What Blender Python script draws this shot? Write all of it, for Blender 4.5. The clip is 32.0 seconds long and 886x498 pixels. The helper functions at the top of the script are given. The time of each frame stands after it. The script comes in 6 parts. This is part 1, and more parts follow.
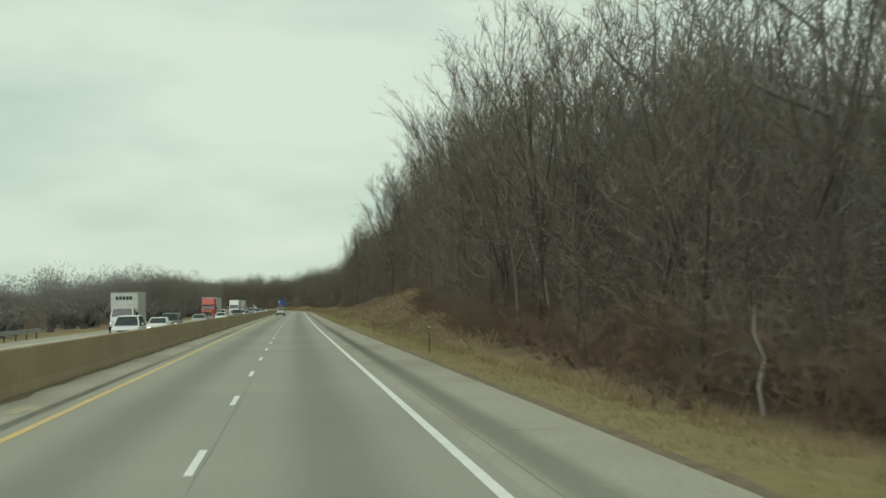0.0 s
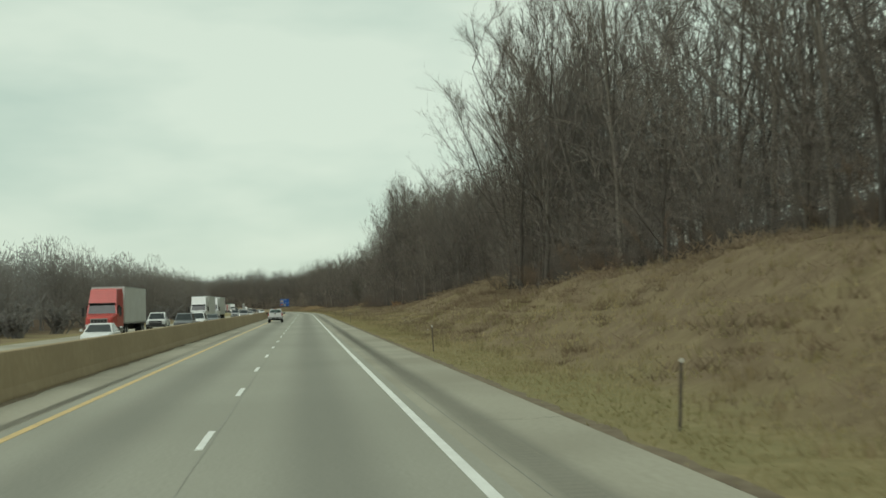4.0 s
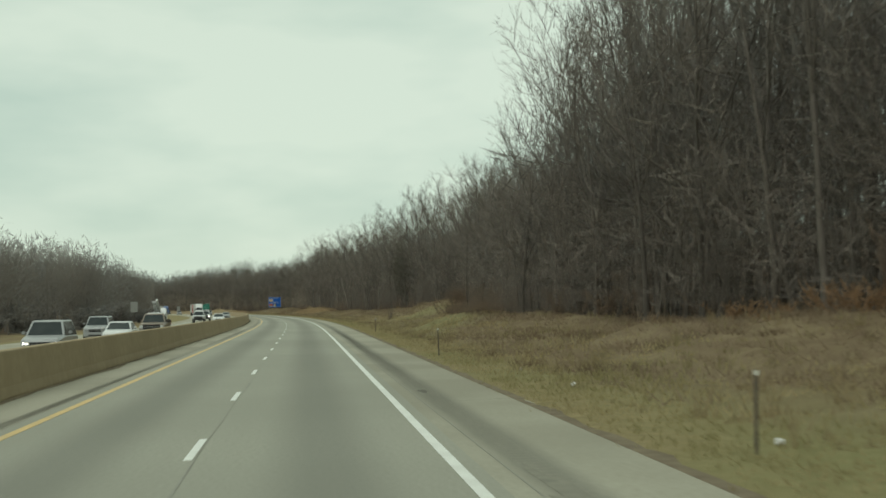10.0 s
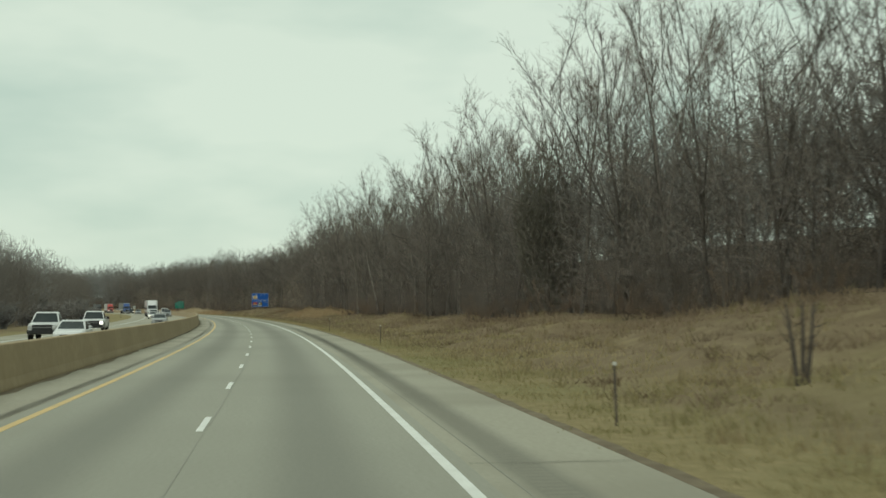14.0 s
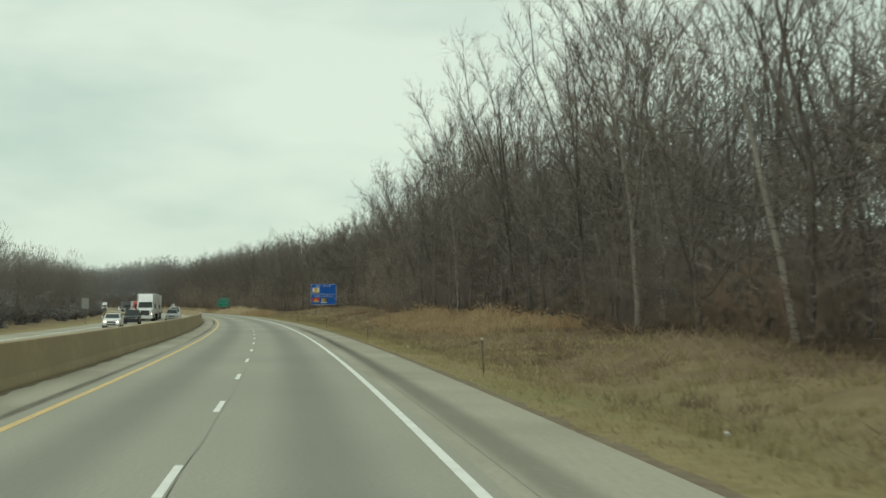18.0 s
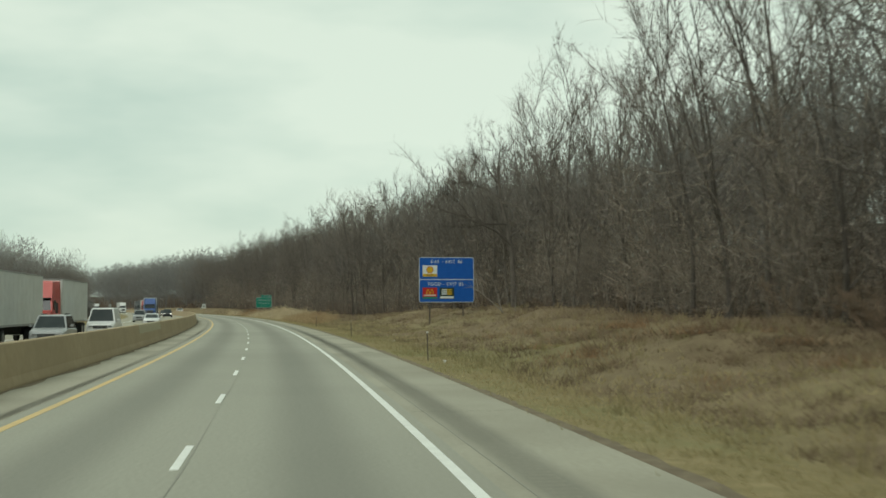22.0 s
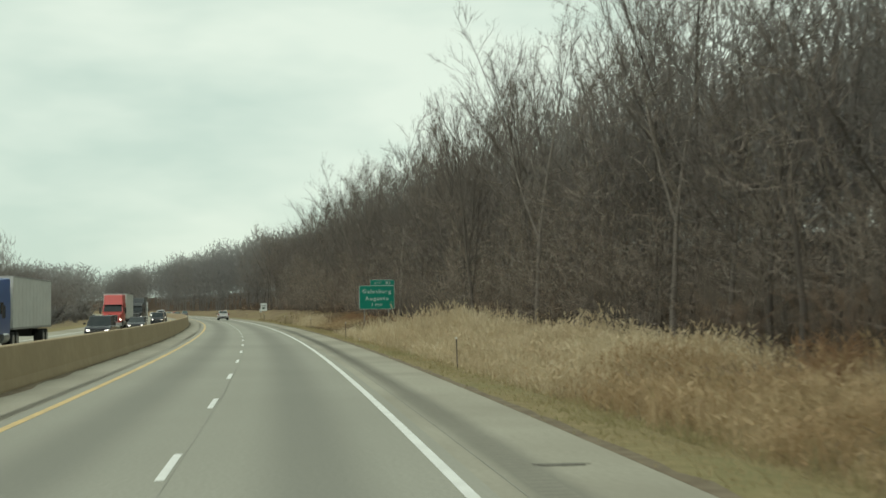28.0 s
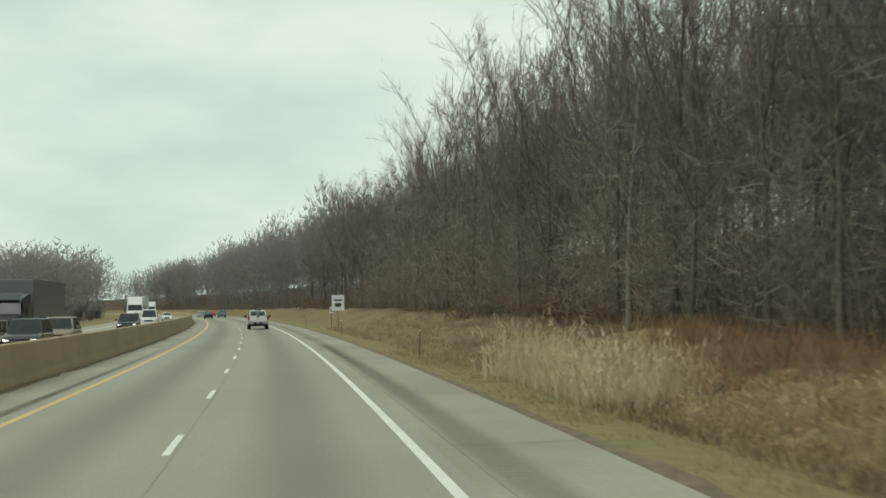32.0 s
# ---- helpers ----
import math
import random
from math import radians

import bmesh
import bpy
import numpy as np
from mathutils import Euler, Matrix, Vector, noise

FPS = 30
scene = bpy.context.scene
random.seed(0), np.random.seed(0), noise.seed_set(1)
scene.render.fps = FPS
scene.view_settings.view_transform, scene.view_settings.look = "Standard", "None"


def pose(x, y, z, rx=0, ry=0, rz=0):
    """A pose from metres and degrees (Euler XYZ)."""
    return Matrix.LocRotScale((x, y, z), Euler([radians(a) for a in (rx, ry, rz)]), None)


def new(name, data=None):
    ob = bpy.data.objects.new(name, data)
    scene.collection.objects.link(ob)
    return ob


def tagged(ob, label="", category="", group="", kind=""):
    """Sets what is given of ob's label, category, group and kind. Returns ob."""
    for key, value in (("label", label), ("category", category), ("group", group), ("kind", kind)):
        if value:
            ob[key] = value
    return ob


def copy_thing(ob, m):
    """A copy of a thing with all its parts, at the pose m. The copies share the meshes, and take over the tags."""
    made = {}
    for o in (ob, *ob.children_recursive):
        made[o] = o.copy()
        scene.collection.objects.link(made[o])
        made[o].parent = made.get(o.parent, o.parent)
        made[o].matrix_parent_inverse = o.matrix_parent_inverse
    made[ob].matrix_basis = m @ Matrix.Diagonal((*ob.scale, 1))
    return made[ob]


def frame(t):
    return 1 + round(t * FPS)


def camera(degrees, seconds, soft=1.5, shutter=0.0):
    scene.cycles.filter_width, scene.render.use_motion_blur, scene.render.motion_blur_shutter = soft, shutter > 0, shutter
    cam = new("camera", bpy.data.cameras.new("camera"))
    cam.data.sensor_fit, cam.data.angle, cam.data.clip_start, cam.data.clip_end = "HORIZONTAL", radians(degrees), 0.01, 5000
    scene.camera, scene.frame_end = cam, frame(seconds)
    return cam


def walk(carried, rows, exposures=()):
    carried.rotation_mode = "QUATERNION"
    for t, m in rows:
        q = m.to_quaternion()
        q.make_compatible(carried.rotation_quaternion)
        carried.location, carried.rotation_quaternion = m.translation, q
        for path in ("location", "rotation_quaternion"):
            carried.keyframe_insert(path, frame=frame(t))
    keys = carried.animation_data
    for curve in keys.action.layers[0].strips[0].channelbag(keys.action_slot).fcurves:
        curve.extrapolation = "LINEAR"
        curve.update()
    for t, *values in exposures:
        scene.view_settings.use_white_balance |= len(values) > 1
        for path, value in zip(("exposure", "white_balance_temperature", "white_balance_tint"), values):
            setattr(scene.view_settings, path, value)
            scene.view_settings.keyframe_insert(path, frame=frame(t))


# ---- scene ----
# ---- the road as a plan: its bend, by distance along the lane line ----
BEND_STEP, BEND_START = 50.0, -50.0
BEND = [2.8, 2.7, 0.9, -2.8, -4.0, -2.8, 0.4, 0.4, -2.3, 0.7, 16.1, 32.2, 38.8, 37.5, 33.1, 37.5, 37.0, 34.1, 32.9, 37.2,
        42.9, 40.0, 34.5, 34.9, 33.4, 31.0, 29.0, 27.3]
ROAD_START, ROAD_END, ROAD_STEP = -400.0, 2600.0, 2.0
RS = np.arange(ROAD_START, ROAD_END + 1, ROAD_STEP)
_k = np.interp(RS, BEND_START + BEND_STEP * np.arange(len(BEND)), BEND) * 1e-5
RH = np.concatenate([[0], np.cumsum((_k[1:] + _k[:-1]) / 2 * ROAD_STEP)])
RH -= np.interp(0, RS, RH)
_m = (RH[1:] + RH[:-1]) / 2
RX = np.concatenate([[0], np.cumsum(-np.sin(_m) * ROAD_STEP)])
RY = np.concatenate([[0], np.cumsum(np.cos(_m) * ROAD_STEP)])
RX -= np.interp(0, RS, RX)
RY -= np.interp(0, RS, RY)


def heading(s):
    return np.interp(s, RS, RH)


def plan(s, o):
    """World x, y of a point s metres along the lane line and o metres to its right."""
    th = np.interp(s, RS, RH)
    return np.interp(s, RS, RX) + o * np.cos(th), np.interp(s, RS, RY) + o * np.sin(th)


def at(s, o, z=0.0, turn=0.0, scale=1.0):
    """A pose on the plan: local y along the road, x to its right."""
    x, y = plan(s, o)
    m = Matrix.Translation((x, y, z)) @ Matrix.Rotation(float(heading(s)) + radians(turn), 4, "Z")
    return m @ Matrix.Diagonal((scale, scale, scale, 1)) if scale != 1.0 else m


# ---- camera: seconds, metres along, metres right of the lane line, yaw to the road, pitch, lean ----
cam = camera(37.0, 32.0, soft=1.6, shutter=0.2)
EYE = 2.13
DRIVE = [
    (0, -0.21, 1.38, -6.40, 2.36, -1.15),
    (1, 32.63, 1.51, -6.66, 2.44, -0.65),
    (2, 65.63, 1.53, -6.58, 2.41, -1.39),
    (3, 97.93, 1.62, -6.17, 2.30, -1.64),
    (4, 130.73, 1.59, -6.12, 2.33, -1.44),
    (5, 163.54, 1.56, -6.07, 2.36, -1.24),
    (6, 196.34, 1.52, -6.01, 2.39, -1.04),
    (7, 228.34, 1.59, -6.30, 2.37, -1.18),
    (8, 261.23, 1.64, -6.27, 2.37, -1.20),
    (9, 294.03, 1.68, -6.12, 2.47, -0.90),
    (10, 327.04, 1.65, -6.05, 2.43, -1.02),
    (11, 359.01, 1.57, -5.91, 2.33, -1.54),
    (12, 391.48, 1.59, -5.78, 2.33, -1.19),
    (13, 424.74, 1.57, -6.14, 2.36, -1.53),
    (14, 456.93, 1.51, -6.55, 2.55, -0.03),
    (15, 489.78, 1.53, -6.55, 2.57, 0.03),
    (16, 522.64, 1.55, -6.55, 2.58, 0.08),
    (17, 555.50, 1.58, -6.55, 2.60, 0.13),
    (18, 587.06, 1.53, -6.18, 2.50, 0.06),
    (19, 620.91, 1.46, -5.76, 2.51, 0.18),
    (20, 653.48, 1.34, -6.19, 2.48, 0.51),
    (21, 684.96, 1.48, -6.45, 2.47, -0.22),
    (22, 718.50, 1.49, -6.45, 2.50, -0.12),
    (23, 750.88, 1.50, -6.38, 2.52, 0.19),
    (24, 783.40, 1.56, -6.09, 2.58, -0.21),
    (25, 815.93, 1.42, -5.75, 2.52, 0.14),
    (26, 848.74, 1.47, -6.01, 2.52, -0.06),
    (27, 881.55, 1.53, -6.27, 2.53, -0.27),
    (28, 914.36, 1.59, -6.52, 2.53, -0.48),
    (29, 946.39, 1.49, -6.33, 2.53, -0.48),
    (30, 980.29, 1.51, -6.15, 2.45, -0.29),
    (31, 1012.29, 1.80, -6.50, 2.42, -0.79),
    (32, 1045.65, 1.72, -6.66, 2.44, -0.72),
]
rows = []
for t, s, o, yaw, pitch, lean in DRIVE:
    x, y = plan(s, o)
    rows.append((t, pose(float(x), float(y), EYE, 90 + pitch, -lean, math.degrees(heading(s)) + yaw)))
walk(cam, rows, [(0, 0.0, 6500, 4), (13, 0.0, 6500, 4), (18, 0.09, 6500, 4.8), (25, 0.11, 6500, 5.5), (28.0, 0.20, 6500, 7.5), (32, 0.17, 6500, 7.5)])

# ---- overcast sky and a wide, weak sun behind the cloud ----
SUN_EL, SUN_AZ = radians(52), radians(215)
world = bpy.data.worlds.new("overcast_sky")
scene.world = world
world.use_nodes = True
wn, wl = world.node_tree.nodes, world.node_tree.links
wn.clear()
w_out = wn.new("ShaderNodeOutputWorld")
w_mix = wn.new("ShaderNodeMixShader")
w_sky = wn.new("ShaderNodeTexSky")
w_sky.sky_type, w_sky.sun_disc, w_sky.sun_elevation, w_sky.sun_rotation = "NISHITA", False, SUN_EL, SUN_AZ
w_bg1, w_bg2 = wn.new("ShaderNodeBackground"), wn.new("ShaderNodeBackground")
w_bg1.inputs["Strength"].default_value = 0.12
w_bg2.inputs["Strength"].default_value = 1.0
w_tc, w_map = wn.new("ShaderNodeTexCoord"), wn.new("ShaderNodeMapping")
w_map.inputs["Scale"].default_value = (4.4, 4.4, 13.0)
w_map.inputs["Location"].default_value = (0.35, 0.1, 0.2)
w_no = wn.new("ShaderNodeTexNoise")
w_no.inputs["Scale"].default_value, w_no.inputs["Detail"].default_value, w_no.inputs["Roughness"].default_value = 1.0, 4.0, 0.5
w_ramp = wn.new("ShaderNodeValToRGB")
w_ramp.color_ramp.elements[0].position, w_ramp.color_ramp.elements[0].color = 0.36, (0.530, 0.645, 0.555, 1)
w_ramp.color_ramp.elements[1].position, w_ramp.color_ramp.elements[1].color = 0.64, (0.712, 0.795, 0.680, 1)
wl.new(w_tc.outputs["Generated"], w_map.inputs["Vector"])
wl.new(w_map.outputs["Vector"], w_no.inputs["Vector"])
wl.new(w_no.outputs["Fac"], w_ramp.inputs["Fac"])
wl.new(w_ramp.outputs["Color"], w_bg2.inputs["Color"])
wl.new(w_sky.outputs["Color"], w_bg1.inputs["Color"])
w_mix.inputs["Fac"].default_value = 0.93
wl.new(w_bg1.outputs[0], w_mix.inputs[1])
wl.new(w_bg2.outputs[0], w_mix.inputs[2])
wl.new(w_mix.outputs[0], w_out.inputs["Surface"])
sun = bpy.data.lights.new("sun", "SUN")
sun.energy, sun.angle, sun.color = 1.4, radians(40), (1.0, 0.97, 0.92)
sun_ob = new("sun", sun)
sun_ob.matrix_world = pose(0, 0, 60, 90 - math.degrees(SUN_EL), 0, 180 - math.degrees(SUN_AZ))
scene.view_settings.exposure = 0.0


# ---- materials ----
def mat(name, c1, c2=None, scale=6.0, rough=0.8, metal=0.0, bump=0.0, c3=None, big=0.15, mixed=0.5, vary=0.0, coords="Object", stretch=None, spec=0.3, thin=0.0, airy=0.0):
    """Two colours by fine noise, a third by large patches, relief by the fine noise, a change of value per object."""
    m = bpy.data.materials.new(name)
    m.use_nodes = True
    n, l = m.node_tree.nodes, m.node_tree.links
    b = n["Principled BSDF"]
    b.inputs["Roughness"].default_value, b.inputs["Metallic"].default_value = rough, metal
    b.inputs["Specular IOR Level"].default_value = spec
    c2 = c2 or tuple(v * 0.8 for v in c1)
    tc = n.new("ShaderNodeTexCoord")
    mp = n.new("ShaderNodeMapping")
    l.new(tc.outputs[coords], mp.inputs["Vector"])
    if stretch:
        mp.inputs["Scale"].default_value = stretch
    no = n.new("ShaderNodeTexNoise")
    no.inputs["Scale"].default_value, no.inputs["Detail"].default_value = scale, 5.0
    l.new(mp.outputs["Vector"], no.inputs["Vector"])
    ra = n.new("ShaderNodeValToRGB")
    ra.color_ramp.elements[0].position, ra.color_ramp.elements[0].color = 0.34, (*c1, 1)
    ra.color_ramp.elements[1].position, ra.color_ramp.elements[1].color = 0.66, (*c2, 1)
    l.new(no.outputs["Fac"], ra.inputs["Fac"])
    col = ra.outputs["Color"]
    if c3:
        nb = n.new("ShaderNodeTexNoise")
        nb.inputs["Scale"].default_value, nb.inputs["Detail"].default_value = big, 3.0
        l.new(mp.outputs["Vector"], nb.inputs["Vector"])
        rb = n.new("ShaderNodeValToRGB")
        rb.color_ramp.elements[0].position, rb.color_ramp.elements[0].color = 0.42, (0, 0, 0, 1)
        rb.color_ramp.elements[1].position, rb.color_ramp.elements[1].color = 0.62, (mixed, mixed, mixed, 1)
        l.new(nb.outputs["Fac"], rb.inputs["Fac"])
        mx = n.new("ShaderNodeMixRGB")
        l.new(rb.outputs["Color"], mx.inputs["Fac"])
        l.new(col, mx.inputs["Color1"])
        mx.inputs["Color2"].default_value = (*c3, 1)
        col = mx.outputs["Color"]
    if vary:
        oi = n.new("ShaderNodeObjectInfo")
        mr = n.new("ShaderNodeMapRange")
        mr.inputs["To Min"].default_value, mr.inputs["To Max"].default_value = 1 - vary, 1 + vary
        l.new(oi.outputs["Random"], mr.inputs["Value"])
        hs = n.new("ShaderNodeHueSaturation")
        l.new(mr.outputs["Result"], hs.inputs["Value"])
        l.new(col, hs.inputs["Color"])
        col = hs.outputs["Color"]
    l.new(col, b.inputs["Base Color"])
    if bump:
        bp = n.new("ShaderNodeBump")
        bp.inputs["Strength"].default_value, bp.inputs["Distance"].default_value = bump, 0.03
        l.new(no.outputs["Fac"], bp.inputs["Height"])
        l.new(bp.outputs["Normal"], b.inputs["Normal"])
    if thin:
        tr, mxs = n.new("ShaderNodeBsdfTranslucent"), n.new("ShaderNodeMixShader")
        l.new(col, tr.inputs["Color"])
        mxs.inputs["Fac"].default_value = thin
        l.new(b.outputs[0], mxs.inputs[1])
        l.new(tr.outputs[0], mxs.inputs[2])
        l.new(mxs.outputs[0], n["Material Output"].inputs["Surface"])
        if airy:
            # a spray of twigs or blades with gaps between them
            cl, mxa = n.new("ShaderNodeBsdfTransparent"), n.new("ShaderNodeMixShader")
            mxa.inputs["Fac"].default_value = airy
            l.new(mxs.outputs[0], mxa.inputs[1])
            l.new(cl.outputs[0], mxa.inputs[2])
            l.new(mxa.outputs[0], n["Material Output"].inputs["Surface"])
    m.diffuse_color = (*c1, 1)
    return m


def lamp_glass(name, colour, strength):
    m = mat(name, colour, rough=0.2)
    b = m.node_tree.nodes["Principled BSDF"]
    b.inputs["Emission Color"].default_value, b.inputs["Emission Strength"].default_value = (*colour, 1), strength
    return m


M_ASPHALT = mat("lane_asphalt", (0.255, 0.252, 0.205), (0.310, 0.306, 0.252), scale=14, rough=0.85, bump=0.15, c3=(0.235, 0.232, 0.189), big=0.06, mixed=0.6)


def lane_wear(m, centres, width, depth):
    """Oil-darkened bands down the middle of each lane, by the metres across the road kept on the mesh."""
    n, l = m.node_tree.nodes, m.node_tree.links
    b = n["Principled BSDF"]
    col = b.inputs["Base Color"].links[0].from_socket
    at_ = n.new("ShaderNodeAttribute")
    at_.attribute_name = "across"
    for c in centres:
        d = n.new("ShaderNodeMath")
        d.operation = "SUBTRACT"
        l.new(at_.outputs["Fac"], d.inputs[0])
        d.inputs[1].default_value = c
        a = n.new("ShaderNodeMath")
        a.operation = "ABSOLUTE"
        l.new(d.outputs[0], a.inputs[0])
        r = n.new("ShaderNodeMapRange")
        r.interpolation_type = "SMOOTHSTEP"
        r.inputs["From Min"].default_value, r.inputs["From Max"].default_value = 0.15, width
        r.inputs["To Min"].default_value, r.inputs["To Max"].default_value = depth, 0.0
        l.new(a.outputs[0], r.inputs["Value"])
        k = n.new("ShaderNodeMath")
        k.operation = "MULTIPLY"
        l.new(r.outputs["Result"], k.inputs[0])
        k.inputs[1].default_value = 0.5
        mx = n.new("ShaderNodeMixRGB")
        l.new(k.outputs[0], mx.inputs["Fac"])
        l.new(col, mx.inputs["Color1"])
        mx.inputs["Color2"].default_value = (0.10, 0.10, 0.085, 1)
        col = mx.outputs["Color"]
    l.new(col, b.inputs["Base Color"])


lane_wear(M_ASPHALT, (1.95, -1.75), 1.15, 0.85)
M_SHOULDER = mat("shoulder_asphalt", (0.285, 0.272, 0.212), (0.340, 0.325, 0.257), scale=9, rough=0.9, bump=0.2, c3=(0.225, 0.212, 0.163), big=0.12, mixed=0.7)
lane_wear(M_SHOULDER, (4.68,), 0.55, 0.95)
M_RUMBLE = mat("rumble_asphalt", (0.252, 0.240, 0.188), (0.292, 0.278, 0.219), scale=8, rough=0.9, bump=0.3, c3=(0.27, 0.26, 0.21), big=0.3, mixed=0.6)
M_SEAM = mat("crack_filler", (0.205, 0.202, 0.167), (0.245, 0.242, 0.202), scale=3, rough=0.7)
M_GROOVE = mat("groove_asphalt", (0.222, 0.213, 0.170), (0.252, 0.241, 0.193), scale=8, rough=0.95)
M_WORN = mat("worn_asphalt", (0.165, 0.158, 0.126), (0.235, 0.225, 0.178), scale=3, rough=0.95, bump=0.4, c3=(0.19, 0.18, 0.145), big=0.8, mixed=0.6)
M_CRACK = mat("dark_crack", (0.095, 0.090, 0.072), (0.145, 0.138, 0.112), scale=6, rough=0.95)
M_WHITE = mat("white_road_paint", (0.62, 0.63, 0.58), (0.72, 0.73, 0.69), scale=30, rough=0.6, c3=(0.5, 0.5, 0.46), big=1.5, mixed=0.4)
M_YELLOW = mat("yellow_road_paint", (0.53, 0.365, 0.135), (0.60, 0.43, 0.18), scale=20, rough=0.6, c3=(0.40, 0.31, 0.16), big=0.8, mixed=0.5)
M_BARRIER = mat("brown_weathered_concrete", (0.315, 0.246, 0.150), (0.365, 0.290, 0.182), scale=3, rough=0.9, bump=0.15, c3=(0.280, 0.218, 0.132), big=0.25, mixed=0.5)
M_PATCH = mat("new_concrete", (0.34, 0.30, 0.20), (0.38, 0.34, 0.23), scale=4, rough=0.9, bump=0.1)
M_DIRT = mat("gutter_dirt", (0.115, 0.090, 0.058), (0.185, 0.150, 0.100), scale=2, rough=1.0, bump=0.5)
M_BARK = mat("grey_brown_bark", (0.072, 0.062, 0.052), (0.108, 0.094, 0.080), scale=5, rough=0.95, bump=0.4, vary=0.3, stretch=(1, 1, 0.25))
M_PALE = mat("pale_bark", (0.13, 0.115, 0.097), (0.19, 0.168, 0.142), scale=4, rough=0.9, bump=0.3, vary=0.15, stretch=(1, 1, 0.3))
M_SNAG = mat("bleached_dead_wood", (0.20, 0.182, 0.156), (0.28, 0.256, 0.222), scale=4, rough=0.9, bump=0.3, stretch=(1, 1, 0.3))
M_TWIG = mat("brown_twigs", (0.125, 0.106, 0.089), (0.182, 0.157, 0.134), scale=0.9, rough=0.95, vary=0.2)
M_SPRAY = mat("brown_twig_sprays", (0.172, 0.147, 0.124), (0.227, 0.197, 0.170), scale=0.2, rough=0.95, thin=0.35, airy=0.4)
# browner twigs of the later thicket, with haze painted in as a paler colour
M_SPRAY_HAZE = mat("tan_brown_saplings_haze", (0.225, 0.188, 0.150), (0.295, 0.248, 0.200), scale=0.2, rough=0.95, c3=(0.205, 0.178, 0.150), big=0.03, mixed=0.5, thin=0.35, airy=0.4)
# distance haze put into the colour: paler and greyer than inner_woods
M_WOODS_HAZE = mat("bare_woods_haze", (0.215, 0.200, 0.186), (0.270, 0.254, 0.238), scale=0.12, rough=0.95, c3=(0.232, 0.230, 0.228), big=0.03, mixed=0.6, thin=0.5, airy=0.35)
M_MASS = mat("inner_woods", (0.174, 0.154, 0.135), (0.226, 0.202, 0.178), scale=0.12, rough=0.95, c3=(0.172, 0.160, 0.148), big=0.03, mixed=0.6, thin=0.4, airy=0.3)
M_EVERGREEN = mat("evergreen_sprays", (0.092, 0.084, 0.064), (0.130, 0.120, 0.094), scale=0.7, rough=0.9, thin=0.2)
M_BRUSH = mat("brown_brush", (0.152, 0.107, 0.075), (0.232, 0.167, 0.116), scale=0.5, rough=0.95, c3=(0.196, 0.157, 0.113), big=0.08, mixed=0.6, thin=0.3, airy=0.65)
M_STRAW = mat("dead_grass", (0.310, 0.246, 0.146), (0.405, 0.325, 0.200), scale=0.5, rough=0.95, c3=(0.285, 0.255, 0.132), big=0.07, mixed=0.7, thin=0.5, airy=0.25)
M_VERGE = mat("verge_grass", (0.345, 0.287, 0.158), (0.445, 0.374, 0.218), scale=0.6, rough=0.95, c3=(0.265, 0.250, 0.118), big=0.09, mixed=0.6, thin=0.5)
M_WEED = mat("tan_weeds", (0.278, 0.214, 0.145), (0.365, 0.288, 0.198), scale=0.3, rough=0.95, c3=(0.220, 0.160, 0.112), big=0.06, mixed=0.6, thin=0.5, airy=0.3)
M_REED = mat("straw_reeds", (0.520, 0.430, 0.280), (0.720, 0.620, 0.435), scale=0.9, rough=0.9, c3=(0.410, 0.310, 0.185), big=0.22, mixed=0.5, thin=0.35, airy=0.2)
M_RUSTY = mat("rusty_bush_twigs", (0.225, 0.138, 0.078), (0.310, 0.198, 0.112), scale=1.5, rough=0.95, thin=0.3)
M_BRAMBLE = mat("dark_dead_bramble", (0.135, 0.102, 0.068), (0.205, 0.156, 0.104), scale=0.7, rough=0.95, c3=(0.160, 0.105, 0.062), big=0.2, mixed=0.6, thin=0.3, airy=0.2)
M_REEDBROWN = mat("brown_reeds", (0.390, 0.292, 0.165), (0.560, 0.440, 0.275), scale=0.9, rough=0.9, c3=(0.330, 0.215, 0.110), big=0.22, mixed=0.6, thin=0.35, airy=0.2)
M_STEEL = mat("galvanized_steel", (0.24, 0.245, 0.235), (0.31, 0.31, 0.30), scale=6, rough=0.55, metal=0.6)
M_RUST = mat("dark_steel_post", (0.060, 0.050, 0.042), (0.095, 0.080, 0.065), scale=10, rough=0.8)
M_REFLECT = mat("white_reflector", (0.65, 0.65, 0.60), rough=0.3)
M_LITTER = mat("white_litter", (0.68, 0.68, 0.66), (0.6, 0.6, 0.58), scale=20, rough=0.6)
M_BLUE = mat("blue_sign_sheeting", (0.006, 0.075, 0.33), (0.008, 0.088, 0.37), scale=3, rough=0.45)
M_GREEN = mat("green_sign_sheeting", (0.003, 0.174, 0.121), (0.004, 0.196, 0.138), scale=3, rough=0.45)
M_SIGNWHITE = mat("white_sign_sheeting", (0.66, 0.70, 0.68), rough=0.45)
M_SIGNRED = mat("red_sign_sheeting", (0.42, 0.02, 0.02), rough=0.45)
M_SIGNYELLOW = mat("yellow_sign_sheeting", (0.60, 0.38, 0.02), rough=0.45)
M_SIGNDARK = mat("dark_sign_sheeting", (0.02, 0.04, 0.03), rough=0.45)
M_GLASS = mat("dark_car_glass", (0.020, 0.026, 0.028), (0.03, 0.036, 0.037), scale=2, rough=0.06, spec=0.35)
M_GREENGLASS = mat("tinted_rear_glass", (0.055, 0.085, 0.078), (0.10, 0.135, 0.122), scale=2.2, rough=0.06, spec=0.4)
M_HEADREST = mat("dark_seat_cloth", (0.02, 0.024, 0.024), (0.03, 0.034, 0.034), scale=8, rough=0.9)
